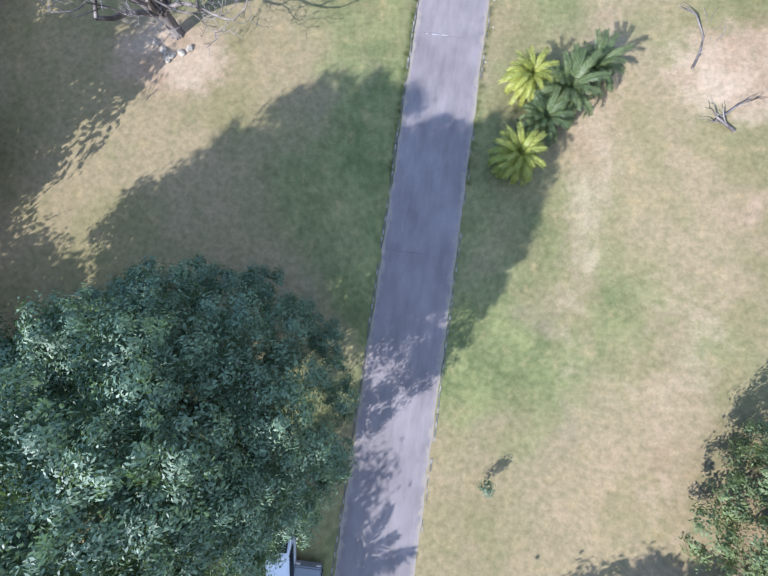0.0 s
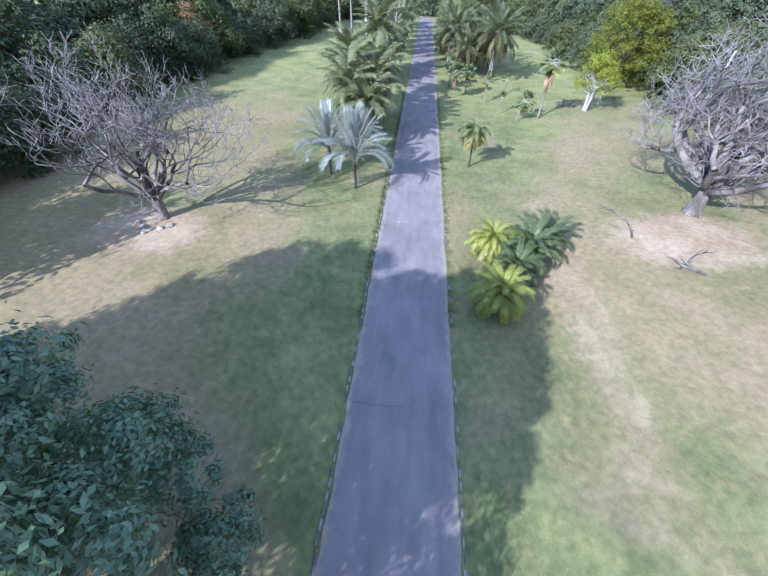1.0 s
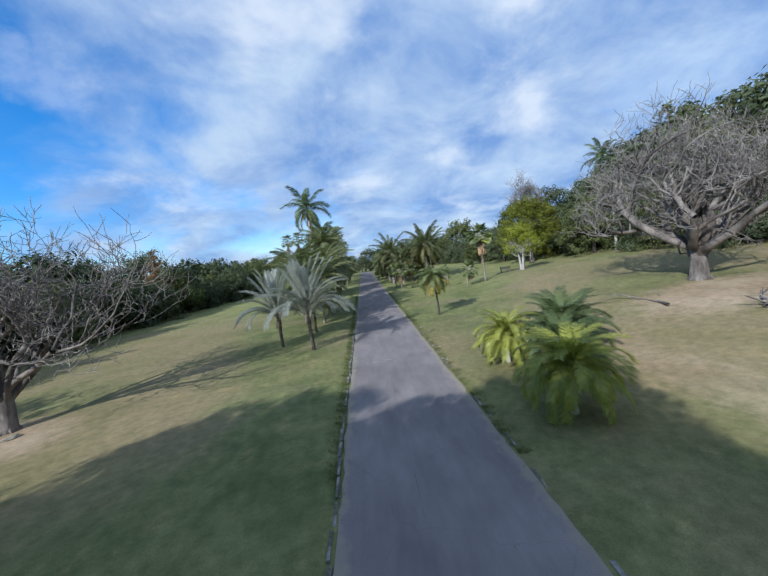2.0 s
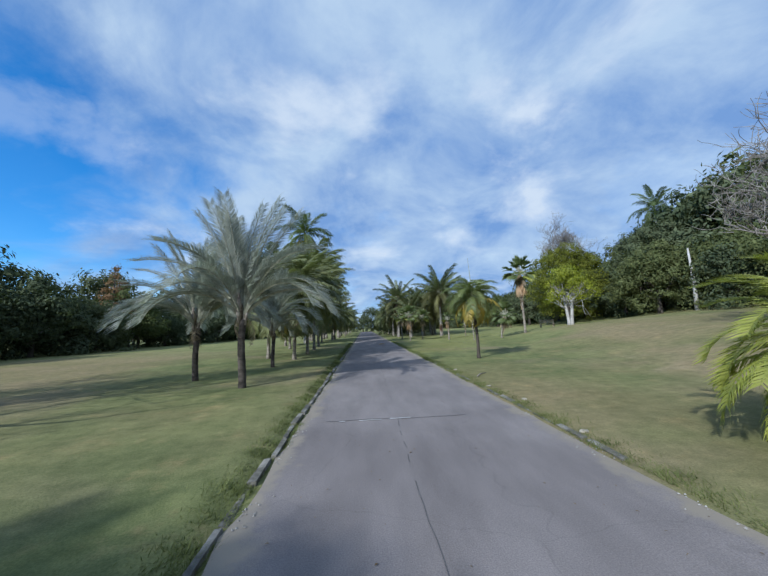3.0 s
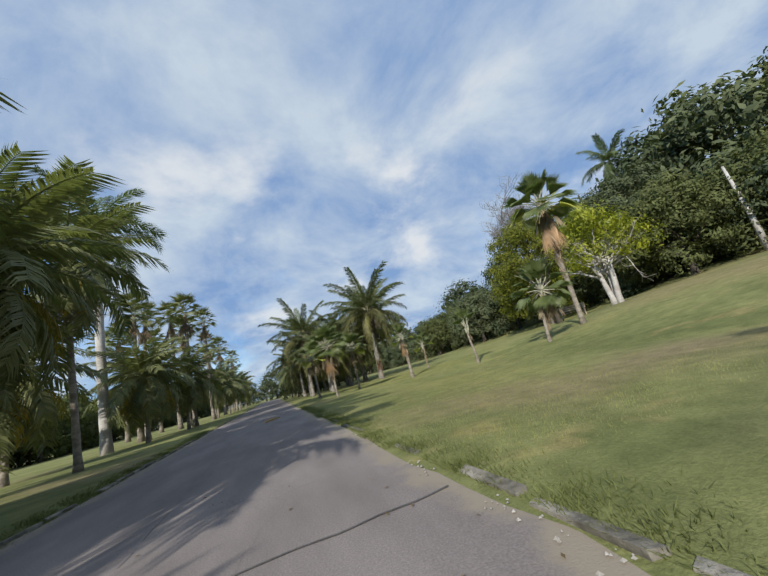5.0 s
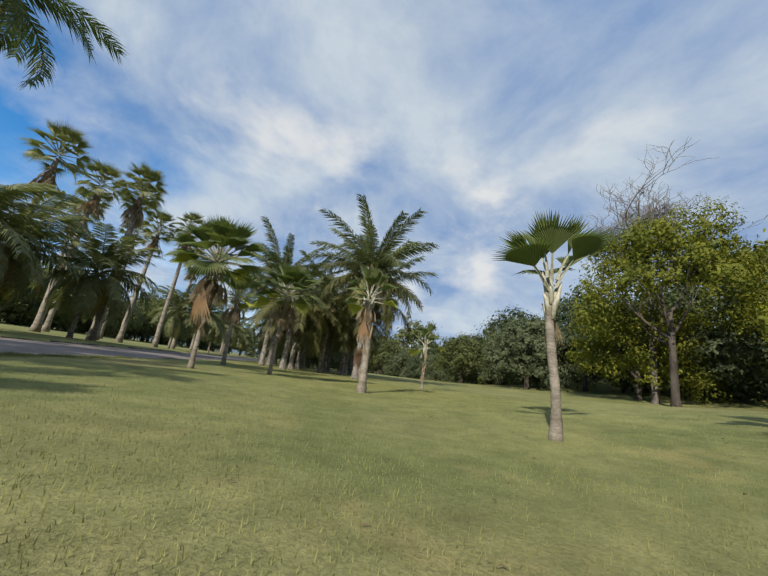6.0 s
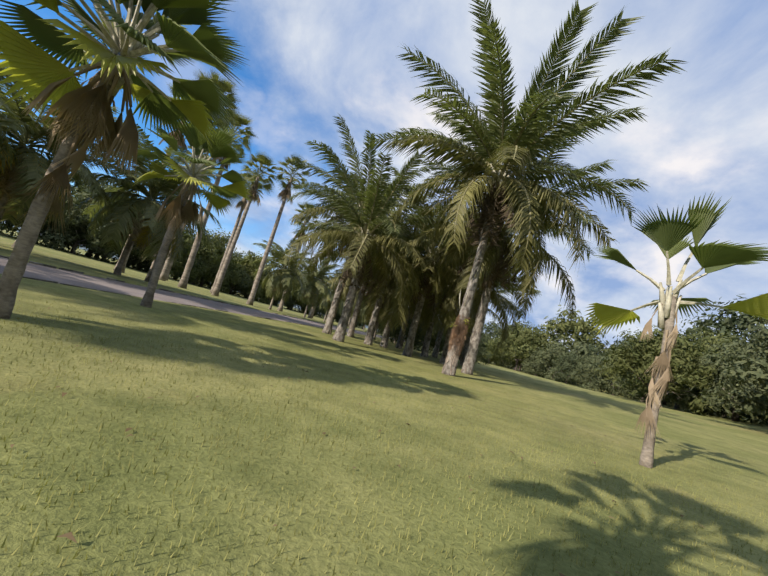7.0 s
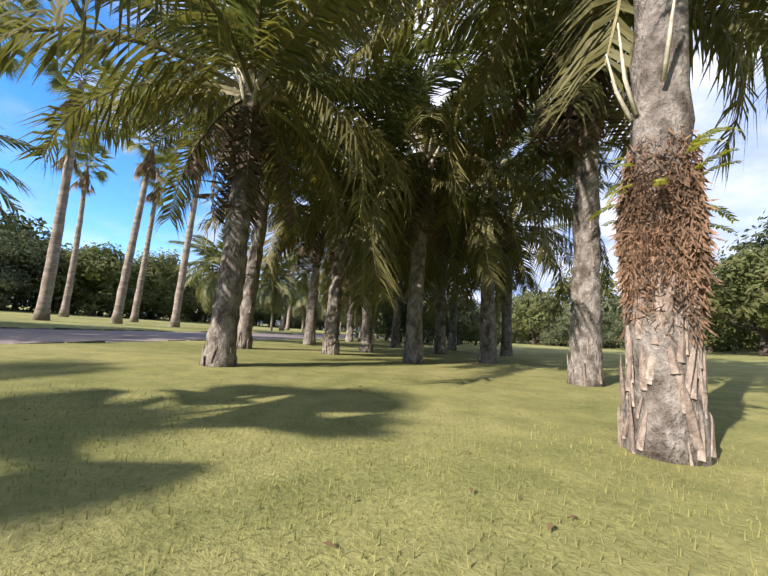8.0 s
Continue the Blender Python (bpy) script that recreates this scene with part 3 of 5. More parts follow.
def trunk_mesh(name, mat, h, r0, r1, seed, lean=(0, 0), flare=1.25, rings=18, sides=11, wobble=0.05):
    r = random.Random(seed)
    pts, rad = [], []
    for i in range(rings + 1):
        s = i / rings
        pts.append((lean[0] * s ** 1.5 + 0.03 * math.sin(5 * s + seed), lean[1] * s ** 1.5 + 0.03 * math.cos(4 * s + seed), h * s - (0.12 if i == 0 else 0)))
        rad.append((r0 + (r1 - r0) * s) * (1 + (flare - 1) * max(0, 1 - s * h / 0.5) ** 2) * (1 + (0.05 if i % 2 else -0.02)))
    return Build().tube(pts, rad, sides, wobble=wobble, rng=r).mesh(name, mat, True)


M["cocogreen"] = leaf_material("coconut_green", (0.13, 0.165, 0.06), (0.29, 0.31, 0.13), 0.45, 0.4)
M["limepale"] = leaf_material("lime_yellow", (0.30, 0.33, 0.06), (0.52, 0.52, 0.14), 0.45, 0.45)
M["oilbark"] = two_scale("oil_palm_bark", (0.10, 0.085, 0.07), (0.36, 0.34, 0.305), 7, 30, 0.95, 1.0, 0.05, (1, 1, 0.7))
M["oliverib"] = two_scale("olive_rib", (0.15, 0.145, 0.07), (0.27, 0.25, 0.13), 2, 16, 0.6)
M["palerib"] = two_scale("pale_rib", (0.32, 0.31, 0.22), (0.52, 0.50, 0.40), 2, 16, 0.6)
# shared leaf meshes, a few of each sort
LEAF = {}
for i in range(3):
    LEAF["tri", i] = feather_leaf("frond", M["silver"], 4.5, 120, 0.92, 0.033, (0.45, 1.35, 2.1)[i], 0.45, 0.5, 20 + i, 0.05, 0.16, 0.85, M["palerib"])
    LEAF["queen", i] = feather_leaf("frond", M["olive"], 3.4, 50, 0.85, 0.085, 1.0 + 0.35 * i, 0.15, 0.75, 30 + i, 0.08, 0.12)
    LEAF["queen_y", i] = feather_leaf("frond", M["yellow"], 3.0, 40, 0.75, 0.08, 1.5 + 0.35 * i, 0.1, 0.8, 35 + i, 0.12, 0.12)
    LEAF["queen_d", i] = feather_leaf("dead_frond", M["dead"], 3.0, 34, 0.65, 0.075, 1.4 + 0.3 * i, 0.0, 0.9, 40 + i, 0.3, 0.12)
    LEAF["royal", i] = feather_leaf("frond", M["green"], 3.8, 66, 0.80, 0.085, 1.0 + 0.55 * i, 0.2, 0.7, 50 + i, 0.03, 0.08, 0.6, None, 0.5)
    LEAF["oil", i] = feather_leaf("frond", M["oil"], 5.0, 100, 0.80, 0.072, 0.5 + 0.38 * i, 0.22, 0.75, 60 + i, 0.04, 0.10, 0.75, M["oliverib"], 0.55)
    LEAF["oil_o", i] = feather_leaf("frond", M["oil_olive"], 5.0, 90, 0.88, 0.072, 1.0 + 0.4 * i, 0.12, 0.9, 63 + i, 0.08, 0.10, 0.6, M["oliverib"], 0.5)
    LEAF["oil_d", i] = feather_leaf("dead_frond", M["skirt"], 3.0, 44, 0.6, 0.075, 0.5 + 0.2 * i, 0.0, 0.9, 66 + i, 0.25, 0.08)
    LEAF["date", i] = feather_leaf("frond", M["lime"], 2.6, 84, 0.46, 0.034, 1.75 + 0.5 * i, 0.25, 0.75, 70 + i, 0.04, 0.1)
    LEAF["date_h", i] = feather_leaf("frond", M["limepale"], 2.6, 84, 0.46, 0.036, 1.5 + 0.2 * i, 0.15, 0.9, 72 + i, 0.06, 0.1)
    LEAF["date_g", i] = feather_leaf("frond", M["green"], 2.5, 80, 0.46, 0.04, 1.45 + 0.5 * i, 0.25, 0.7, 74 + i, 0.04, 0.1)
    LEAF["coco", i] = feather_leaf("frond", M["cocogreen"], 2.7, 64, 0.80, 0.06, 1.9 + 0.35 * i, 0.1, 0.95, 78 + i, 0.05, 0.12)
    LEAF["fern", i] = feather_leaf("fern", M["lime"], 0.75, 16, 0.16, 0.05, 0.9 + 0.4 * i, 0.1, 0.2, 82 + i, 0.02, 0.08)
    LEAF["fan", i] = fan_leaf("fan_leaf", M["green"], 0.74, 0.52, 22, 80 + 14 * i, 0.12 + 0.2 * i, 0.75 - 0.15 * i, 90 + i, 0.64, M["palerib"])
    LEAF["fan_y", i] = fan_leaf("fan_leaf", M["lime"], 0.70, 0.52, 20, 90 + 18 * i, 0.15 + 0.12 * i, 0.7, 93 + i, 0.72, M["palerib"])
    LEAF["fan_d", i] = fan_leaf("dead_fan_leaf", M["dead"], 0.80, 0.50, 20, 40 + 12 * i, 0.2, -0.4, 96 + i, 0.4)
    LEAF["fan_r", i] = fan_leaf("dead_fan_leaf", M["rust"], 0.95, 0.55, 22, 46 + 10 * i, 0.2, -0.4, 99 + i, 0.45)
    LEAF["wash", i] = fan_leaf("fan_leaf", M["olive"], 0.85, 0.8, 20, 130 + 25 * i, 0.30 + 0.1 * i, 0.6, 102 + i, 0.45)


BOOTS = []
for i in range(6):
    rb = random.Random(400 + i)
    q = Build()
    wd, ln = 0.012 + 0.005 * i, 0.16 + 0.06 * ((i * 5) % 6)
    q.tube([(0, 0, -0.04), (0.012, 0, ln * 0.4), (0.022, 0, ln * 0.8), (0.02, 0, ln)], [wd, wd * 0.85, wd * 0.5, wd * 0.12], 6, True, 0.35, rb)
    for v in q.v:
        v.x *= 0.75
    BOOTS.append(q.mesh("leaf_base", M["boots"]))


def add_leaves(parent, sort, count, z, el0, el1, rnd, out=0.12, size=1.0, az0=None, spin=137.5, rise=0.0, centre=(0, 0)):
    """Leaves in a spiral, from the rise el0 (innermost) to el1 (outermost)."""
    az = rnd.uniform(0, 360) if az0 is None else az0
    for i in range(count):
        s = (i + 0.5) / count
        m = leaf_pose(z + rise * (1 - s), az, el0 + (el1 - el0) * s + rnd.uniform(-6, 6), out, rnd.uniform(-14, 14), size * rnd.uniform(0.85, 1.08))
        data = LEAF[sort, min(2, int(s * 3))]
        part(data.name.split(".")[0], data, parent, "", Matrix.Translation((*centre, 0)) @ m)
        az += spin


# ---------------------------------------------------------------- palms
def triangle_palm(at, seed, turn, size=1.0):
    r = random.Random(seed)
    p = thing("triangle_palm", at, "silvery triangle palm with a dark stout trunk on the lawn", "palm", "triangle palms by the lane", turn, size)
    h = 2.5
    part("trunk", trunk_mesh("trunk", M["darktrunk"], h, 0.135, 0.125, seed, (0.04, 0.0), 1.12), p, "dark rough trunk")
    for k in range(3):
        for i in range(5):
            a = radians(120 * k + 6 * i)
            z = h - 0.2 + 0.16 * i
            b = Build().tube([(0.09 * math.cos(a), 0.09 * math.sin(a), z), (0.22 * math.cos(a), 0.22 * math.sin(a), z + 0.55)], [0.075, 0.03], 5)
            part("leaf_sheath", b.mesh("leaf_sheath", M["boots"], True), p)
    for k in range(3):
        for i in range(11):
            s = i / 10
            m = leaf_pose(h + 0.5 - 0.35 * s, 120 * k + r.uniform(-20, 20), 88 - 40 * s + r.uniform(-4, 4), 0.12, r.uniform(-25, 25), r.uniform(0.9, 1.08) * (0.92 if k == 0 else 0.88))
            part("frond", LEAF["tri", min(2, int(s * 3))], p, "", m)
    add_leaves(p, "queen_d", 2, h + 0.15, -35, -70, r, 0.12, 0.45)
    return p


def queen_palm(at, seed, h=5.0, size=1.0, turn=0.0, gold=2, dead=7, label="queen palm with drooping fronds and a hanging dry skirt"):
    r = random.Random(seed)
    p = thing("queen_palm", at, label, "palm", "palms along the lane", turn, size)
    lean = (r.uniform(-0.25, 0.25), r.uniform(-0.25, 0.25))
    part("trunk", trunk_mesh("trunk", M["palmtrunk"], h, 0.115, 0.085, seed, lean, 1.5), p, "ringed grey trunk")
    add_leaves(p, "queen", 36, h - 0.1, 80, -36, r, 0.1, 1.0, rise=0.4, centre=lean)
    if gold:
        add_leaves(p, "queen_y", gold, h - 0.15, 0, -30, r, 0.12, 0.9, centre=lean)
    add_leaves(p, "queen_d", dead, h - 0.3, -30, -72, r, 0.12, 0.85, centre=lean)
    return p


def royal_palm(at, seed, h=11.0, size=1.0, turn=0.0, gold=1):
    r = random.Random(seed)
    p = thing("royal_palm", at, "tall royal palm with a smooth pale trunk", "palm", "royal palms", turn, size)
    part("trunk", trunk_mesh("trunk", M["palegrey"], h, 0.26, 0.17, seed, (0, 0), 1.25, 20, 14, 0.01), p, "smooth pale grey trunk")
    b = Build().tube([(0, 0, h - 0.02), (0, 0, h + 0.8), (0, 0, h + 1.6)], [0.19, 0.17, 0.09], 12)
    part("crownshaft", b.mesh("crownshaft", M["shaft"], True), p, "smooth green crownshaft")
    add_leaves(p, "royal", 16, h + 1.5, 88, -30, r, 0.05, 1.0, rise=0.15)
    if gold:
        add_leaves(p, "queen_y", gold, h + 1.3, -35, -60, r, 0.1, 0.95)
    return p


def oil_palm(at, seed, h=5.0, size=1.0, turn=0.0, fern=False, lush=30, skirt=14, low=-30, girth=1.0, label="stout oil palm with a rough trunk and huge arching fronds"):
    r = random.Random(seed)
    p = thing("oil_palm", at, label, "palm", "oil palms", turn, size)
    part("trunk", trunk_mesh("trunk", M["oilbark"], h, 0.215 * girth, 0.13 * girth, seed, (0.12, 0.05), 1.25, 30, 14, 0.10), p, "rough pitted grey trunk")

    def axis(z):
        u = z / h
        return Matrix.Translation((0.12 * u ** 1.5 + 0.03 * math.sin(5 * u + seed), 0.05 * u ** 1.5 + 0.03 * math.cos(4 * u + seed), 0))
    count = 230 if fern else 60
    for i in range(count):
        s = i / count
        if r.random() < 0.3:
            continue
        z = 0.02 + (0.95 * (s / 0.8) if fern and s < 0.8 else (h - 0.4) * s * s)
        rad = (0.215 - 0.085 * z / h + 0.05 * max(0, 1 - z / 0.5)) * girth
        m = axis(z) @ Matrix.Rotation(radians(137.5 * i + r.uniform(-20, 20)), 4, "Z") @ Matrix.Translation((rad * 0.96, 0, z)) @ Matrix.Rotation(radians(r.uniform(-12, 3)), 4, "Y") @ Matrix.Rotation(r.uniform(-0.22, 0.22), 4, "X")
        part("leaf_base", BOOTS[r.randrange(len(BOOTS))], p, "", m @ Matrix.Scale(r.uniform(0.55, 1.0), 4))
    if fern:
        b = Build()
        for i in range(8000):
            a, z = r.uniform(0, 6.28), r.gauss(1.45, 0.30)
            if z < 0.75 or z > 2.1:
                continue
            k = max(0.0, math.sin(math.pi * (z - 0.75) / 1.35)) * (0.75 + 0.25 * math.sin(3 * a + 4 * z))
            rad = 0.19 + 0.05 * k * r.random() ** 0.6
            m = axis(z) @ Matrix.Rotation(a, 4, "Z") @ Matrix.Translation((rad, 0, z)) @ Matrix.Rotation(radians(180 + r.gauss(-4, 22)), 4, "Y") @ Matrix.Rotation(radians(r.gauss(0, 40)), 4, "X")
            w, ln = r.uniform(0.001, 0.003), r.uniform(0.03, 0.11)
            q = len(b.v)
            b.v += [m @ Vector((0, -w, 0)), m @ Vector((0, w, 0)), m @ Vector((0.012, w * 0.7, ln * 0.6)), m @ Vector((0.0, 0, ln)), m @ Vector((0.012, -w * 0.7, ln * 0.6))]
            b.f.append((q, q + 1, q + 2, q + 3, q + 4))
        tagged(part("fibre", b.mesh("fibre", M["fibre"]), p, "rusty brown trunk fibre"), kind="stuff")
        for i in range(26):
            part("fern", LEAF["fern", i % 3], p, "", leaf_pose(r.uniform(1.45, 2.05), r.uniform(0, 360), r.uniform(-10, 55), 0.17, 0, r.uniform(0.2, 0.42)))
        for i in range(5):
            a, z = r.uniform(0, 360), r.uniform(1.6, 3.6)
            m = Matrix.Rotation(radians(a), 4, "Z")
            b = Build().tube([m @ Vector((0.15, 0, z)), m @ Vector((0.24, 0.02, z + 0.25)), m @ Vector((0.30, 0.05, z + r.uniform(0.5, 0.8)))], [0.017, 0.013, 0.005], 6)
            part("old_stalk", b.mesh("old_stalk", M["palerib"], True), p, "pale dry leaf stalk")
    c = (0.12, 0.05)
    add_leaves(p, "oil", lush * 3 // 5, h, 66, 22, r, 0.12, 1.0, rise=0.4, centre=c)
    add_leaves(p, "oil_o", lush * 2 // 5, h - 0.1, 12, low, r, 0.16, 0.92, centre=c)
    add_leaves(p, "oil_d", skirt, h - 0.3, -45, -86, r, 0.16, 0.8, centre=c)
    for i in range(12):
        a = radians(137.5 * i)
        z = h - 0.5 + 0.06 * i
        b = Build().tube([(c[0] + 0.12 * math.cos(a), c[1] + 0.12 * math.sin(a), z - 0.15), (c[0] + 0.22 * math.cos(a), c[1] + 0.22 * math.sin(a), z + 0.15), (c[0] + 0.42 * math.cos(a), c[1] + 0.42 * math.sin(a), z + 0.45)], [0.07, 0.05, 0.03], 5)
        part("leaf_sheath", b.mesh("leaf_sheath", M["palerib"], True), p)
    return p


def washingtonia(at, seed, h=11.0, size=1.0, turn=0.0, skirt=16):
    r = random.Random(seed)
    p = thing("washingtonia_palm", at, "tall slim fan palm with a dry brown skirt under its crown", "palm", "tall fan palms along the lane", turn, size)
    lean = (r.uniform(-0.5, 0.5), r.uniform(-0.5, 0.5))
    part("trunk", trunk_mesh("trunk", M["palmtrunk"], h, 0.24, 0.13, seed, lean, 1.5), p, "slim grey trunk")
    add_leaves(p, "wash", 30, h, 80, -35, r, 0.1, 1.15, rise=0.7, centre=lean)
    add_leaves(p, "fan_d", skirt, h - 0.35, -50, -85, r, 0.12, 1.25, rise=-0.9, centre=lean)
    return p


def fan_palm(at, seed, h=2.2, size=1.0, turn=0.0, leaves=14, dead=6, rust=0, yellow=3, r0=0.13, r1=0.10, lean=(0, 0), leaf=1.0, low=5, shag=0, dry=1.0, label="small fan palm on the open lawn"):
    r = random.Random(seed)
    p = thing("fan_palm", at, label, "palm", "fan palms on the lawn", turn, size)
    part("trunk", trunk_mesh("trunk", M["palmtrunk"], h, r0, r1, seed, lean, 1.5), p, "grey-brown trunk")
    for i in range(9):
        a, z = 2.4 * i, h - 0.32 + 0.04 * i
        b = Build().tube([(lean[0] + r1 * 0.8 * math.cos(a), lean[1] + r1 * 0.8 * math.sin(a), z - 0.1), (lean[0] + r1 * 1.5 * math.cos(a), lean[1] + r1 * 1.5 * math.sin(a), z + 0.08), (lean[0] + r1 * 2.4 * math.cos(a), lean[1] + r1 * 2.4 * math.sin(a), z + r.uniform(0.15, 0.3))], [0.035, 0.03, 0.012], 5)
        part("leaf_sheath", b.mesh("leaf_sheath", M["palerib"], True), p)
    add_leaves(p, "fan", leaves, h, 84, low, r, 0.06, leaf, rise=0.2, centre=lean)
    add_leaves(p, "fan_y", yellow, h - 0.05, 8, -25, r, 0.06, leaf, centre=lean)
    if dead:
        add_leaves(p, "fan_d", dead, h - 0.1, -55, -86, r, 0.06, leaf * dry, centre=lean)
    for i in range(shag):
        z = h - 0.4 - 0.4 * h * i / shag
        add_leaves(p, "fan_d", 1, z, -82, -86, r, 0.05, leaf * 0.62, centre=(lean[0] * (z / h) ** 1.5, lean[1] * (z / h) ** 1.5))
    if rust:
        add_leaves(p, "fan_r", rust, h - 0.15, -76, -88, r, 0.08, leaf * 1.05, centre=lean)
    return p


def date_palm(at, seed, h=1.0, size=1.0, lime=True, label="low arching date palm, bright yellow-green"):
    r = random.Random(seed)
    p = thing("date_palm", at, label, "palm", "clump of low date palms", r.uniform(0, 6), size)
    part("trunk", trunk_mesh("trunk", M["palegrey"], h, 0.13, 0.11, seed, (0.05, 0), 1.4, 10, 9, 0.15), p, "pale slim trunk")
    add_leaves(p, "date" if lime else "date_g", 34, h, 88, 34, r, 0.05, 1.0, rise=0.3)
    if lime:
        add_leaves(p, "date_h", 16, h, 30, -12, r, 0.07, 0.95)
    return p


def coconut_palm(at, seed, h=3.4, turn=0.0, size=1.0):
    r = random.Random(seed)
    p = thing("coconut_palm", at, "young palm with green fronds and golden hanging ones", "palm", "", turn, size)
    part("trunk", trunk_mesh("trunk", M["darkbark"], h, 0.09, 0.075, seed, (-0.15, 0.05), 1.4), p, "slender dark trunk")
    add_leaves(p, "coco", 20, h, 80, 6, r, 0.08, 0.70, rise=0.25, centre=(-0.15, 0.05))
    add_leaves(p, "queen_y", 9, h - 0.05, 10, -36, r, 0.1, 0.62, centre=(-0.15, 0.05))
    b = Build().tube([(-0.15, 0.05, h), (-0.2, 0.05, h + 1.0), (-0.32, 0.03, h + 2.4)], [0.03, 0.02, 0.006], 5)
    part("spear_leaf", b.mesh("spear_leaf", M["rachis"]), p, "unopened pale spear leaf")
    return p


# ---------------------------------------------------------------- broadleaf trees
def limbs(b, rnd, start, d, length, radius, depth, fine, spread=0.6, up=0.12, kids=(3, 4), wood=4, curl=0.25):
    """Branches that fork; thick ones go into b, thin ones into fine."""
    tgt = b if depth >= wood else fine
    n = 4
    pts, p, v = [Vector(start)], Vector(start), Vector(d).normalized()
    for i in range(n):
        v = (v + Vector((rnd.uniform(-1, 1), rnd.uniform(-1, 1), rnd.uniform(-0.7, 1) + up)) * curl).normalized()
        p = p + v * (length / n)
        pts.append(p.copy())
    end = radius * 0.68
    tgt.tube(pts, [radius + (end - radius) * i / n for i in range(n + 1)], 8 if depth >= wood else (5 if depth >= 2 else 3), cap=False)
    if depth == 0:
        return
    for k in range(rnd.randint(*kids)):
        s = 1.0 if k == 0 else rnd.uniform(0.35, 1.0)
        i = min(int(s * n), n - 1)
        q = pts[i].lerp(pts[i + 1], s * n - i)
        side = Vector((rnd.uniform(-1, 1), rnd.uniform(-1, 1), rnd.uniform(-0.5, 0.8)))
        nd = (v * (1 - spread * 0.5) + side.normalized() * spread).normalized()
        limbs(b, rnd, q, nd, length * rnd.uniform(0.60, 0.84), max(end * rnd.uniform(0.62, 0.92) * (1 if k == 0 else 0.82), 0.015), depth - 1, fine, spread, up, kids, wood, curl)


def bare_tree(at, seed, label, turn=0.0, size=1.0, trunk_h=1.6, upright=5, low=4, reach=3.6, girth=0.42, depth=5, spread=0.66, curl=0.4, kids=(2, 4), wood=2, rises=1.5, reaches=0.36, stout=0.43):
    """Stems that rise from a short trunk, and long limbs that reach out low."""
    r = random.Random(seed)
    p = thing("bare_tree", at, label, "tree", "leafless trees", turn, size)
    b, fine = Build(), Build()
    pts = [(0, 0, -0.2), (0.02, 0, 0.25), (0.05, 0.03, trunk_h * 0.6), (0.08, 0.05, trunk_h)]
    b.tube(pts, [girth * 1.55, girth * 1.1, girth * 0.95, girth * 1.05], 12, wobble=0.1, rng=r)
    for i in range(7):
        a = i * 0.9 + r.uniform(-0.2, 0.2)
        b.tube([(0.25 * girth * math.cos(a), 0.25 * girth * math.sin(a), 0.4), (girth * 1.6 * math.cos(a), girth * 1.6 * math.sin(a), -0.05)], [girth * 0.4, girth * 0.12], 6)
    for n, rise, ln in ((upright, rises, 0.92), (low, reaches, 1.22)):
        for i in range(n):
            a = 2 * math.pi * (i + 0.5 * (rise == reaches)) / n + r.uniform(-0.3, 0.3)
            d = Vector((math.cos(a), math.sin(a), rise * r.uniform(0.6, 1.4)))
            limbs(b, r, (0.07 + 0.45 * math.cos(a) * girth, 0.05 + 0.45 * math.sin(a) * girth, trunk_h * r.uniform(0.7, 0.95)), d, reach * ln * r.uniform(0.85, 1.15), girth * stout * r.uniform(0.85, 1.15), depth if rise == rises else depth - 1, fine, spread, 0.08, kids, wood if rise == rises else wood - 1, curl)
    part("trunk", b.mesh("trunk", M["bark"], True), p, "gnarled grey trunk and limbs")
    tagged(part("twig_mass", fine.mesh("twig_mass", M["twig"], True), p, "dense leafless twigs"), kind="stuff")
    return p


def crown_mesh(name, mat, seed, lobes, per_area, leaves, clump, leaf):
    """A crown of leaves in clumps that sit over the lobes (centre, radii); gaps stay between them."""
    g = np.random.default_rng(seed)
    out = []
    for cx, cy, cz, rx, ry, rz in lobes:
        n = max(6, int(per_area * 4 * math.pi * ((rx * ry + ry * rz + rx * rz) / 3)))
        d = g.normal(size=(n, 3))
        d /= np.linalg.norm(d, axis=1, keepdims=True)
        d = d[d[:, 2] > -0.75]
        c = np.array([cx, cy, cz]) + d * np.array([rx, ry, rz]) * g.uniform(0.72, 1.06, (len(d), 1))
        m = leaves
        size = clump * g.uniform(0.6, 1.35, (len(c), 1, 1))
        o = g.normal(size=(len(c), m, 3)) * 0.5
        pos = (c[:, None, :] + o * size * np.array([1, 1, 0.75])).reshape(-1, 3)
        nd = o.reshape(-1, 3) * 0.9 + np.repeat(d, m, axis=0) * 0.9 + g.normal(size=(len(pos), 3)) * 0.3 + np.array([0, 0, 0.15])
        nd /= np.linalg.norm(nd, axis=1, keepdims=True)
        t = np.cross(nd, g.normal(size=(len(pos), 3)))
        t /= np.linalg.norm(t, axis=1, keepdims=True)
        u = np.cross(nd, t)
        s = leaf * g.uniform(0.6, 1.3, (len(pos), 1))
        out.append(np.stack([pos - t * s, pos - u * s * 0.42 + nd * s * 0.1, pos + t * s, pos + u * s * 0.42 + nd * s * 0.1], axis=1).reshape(-1, 3))
    return quads_mesh(name, np.concatenate(out), mat)


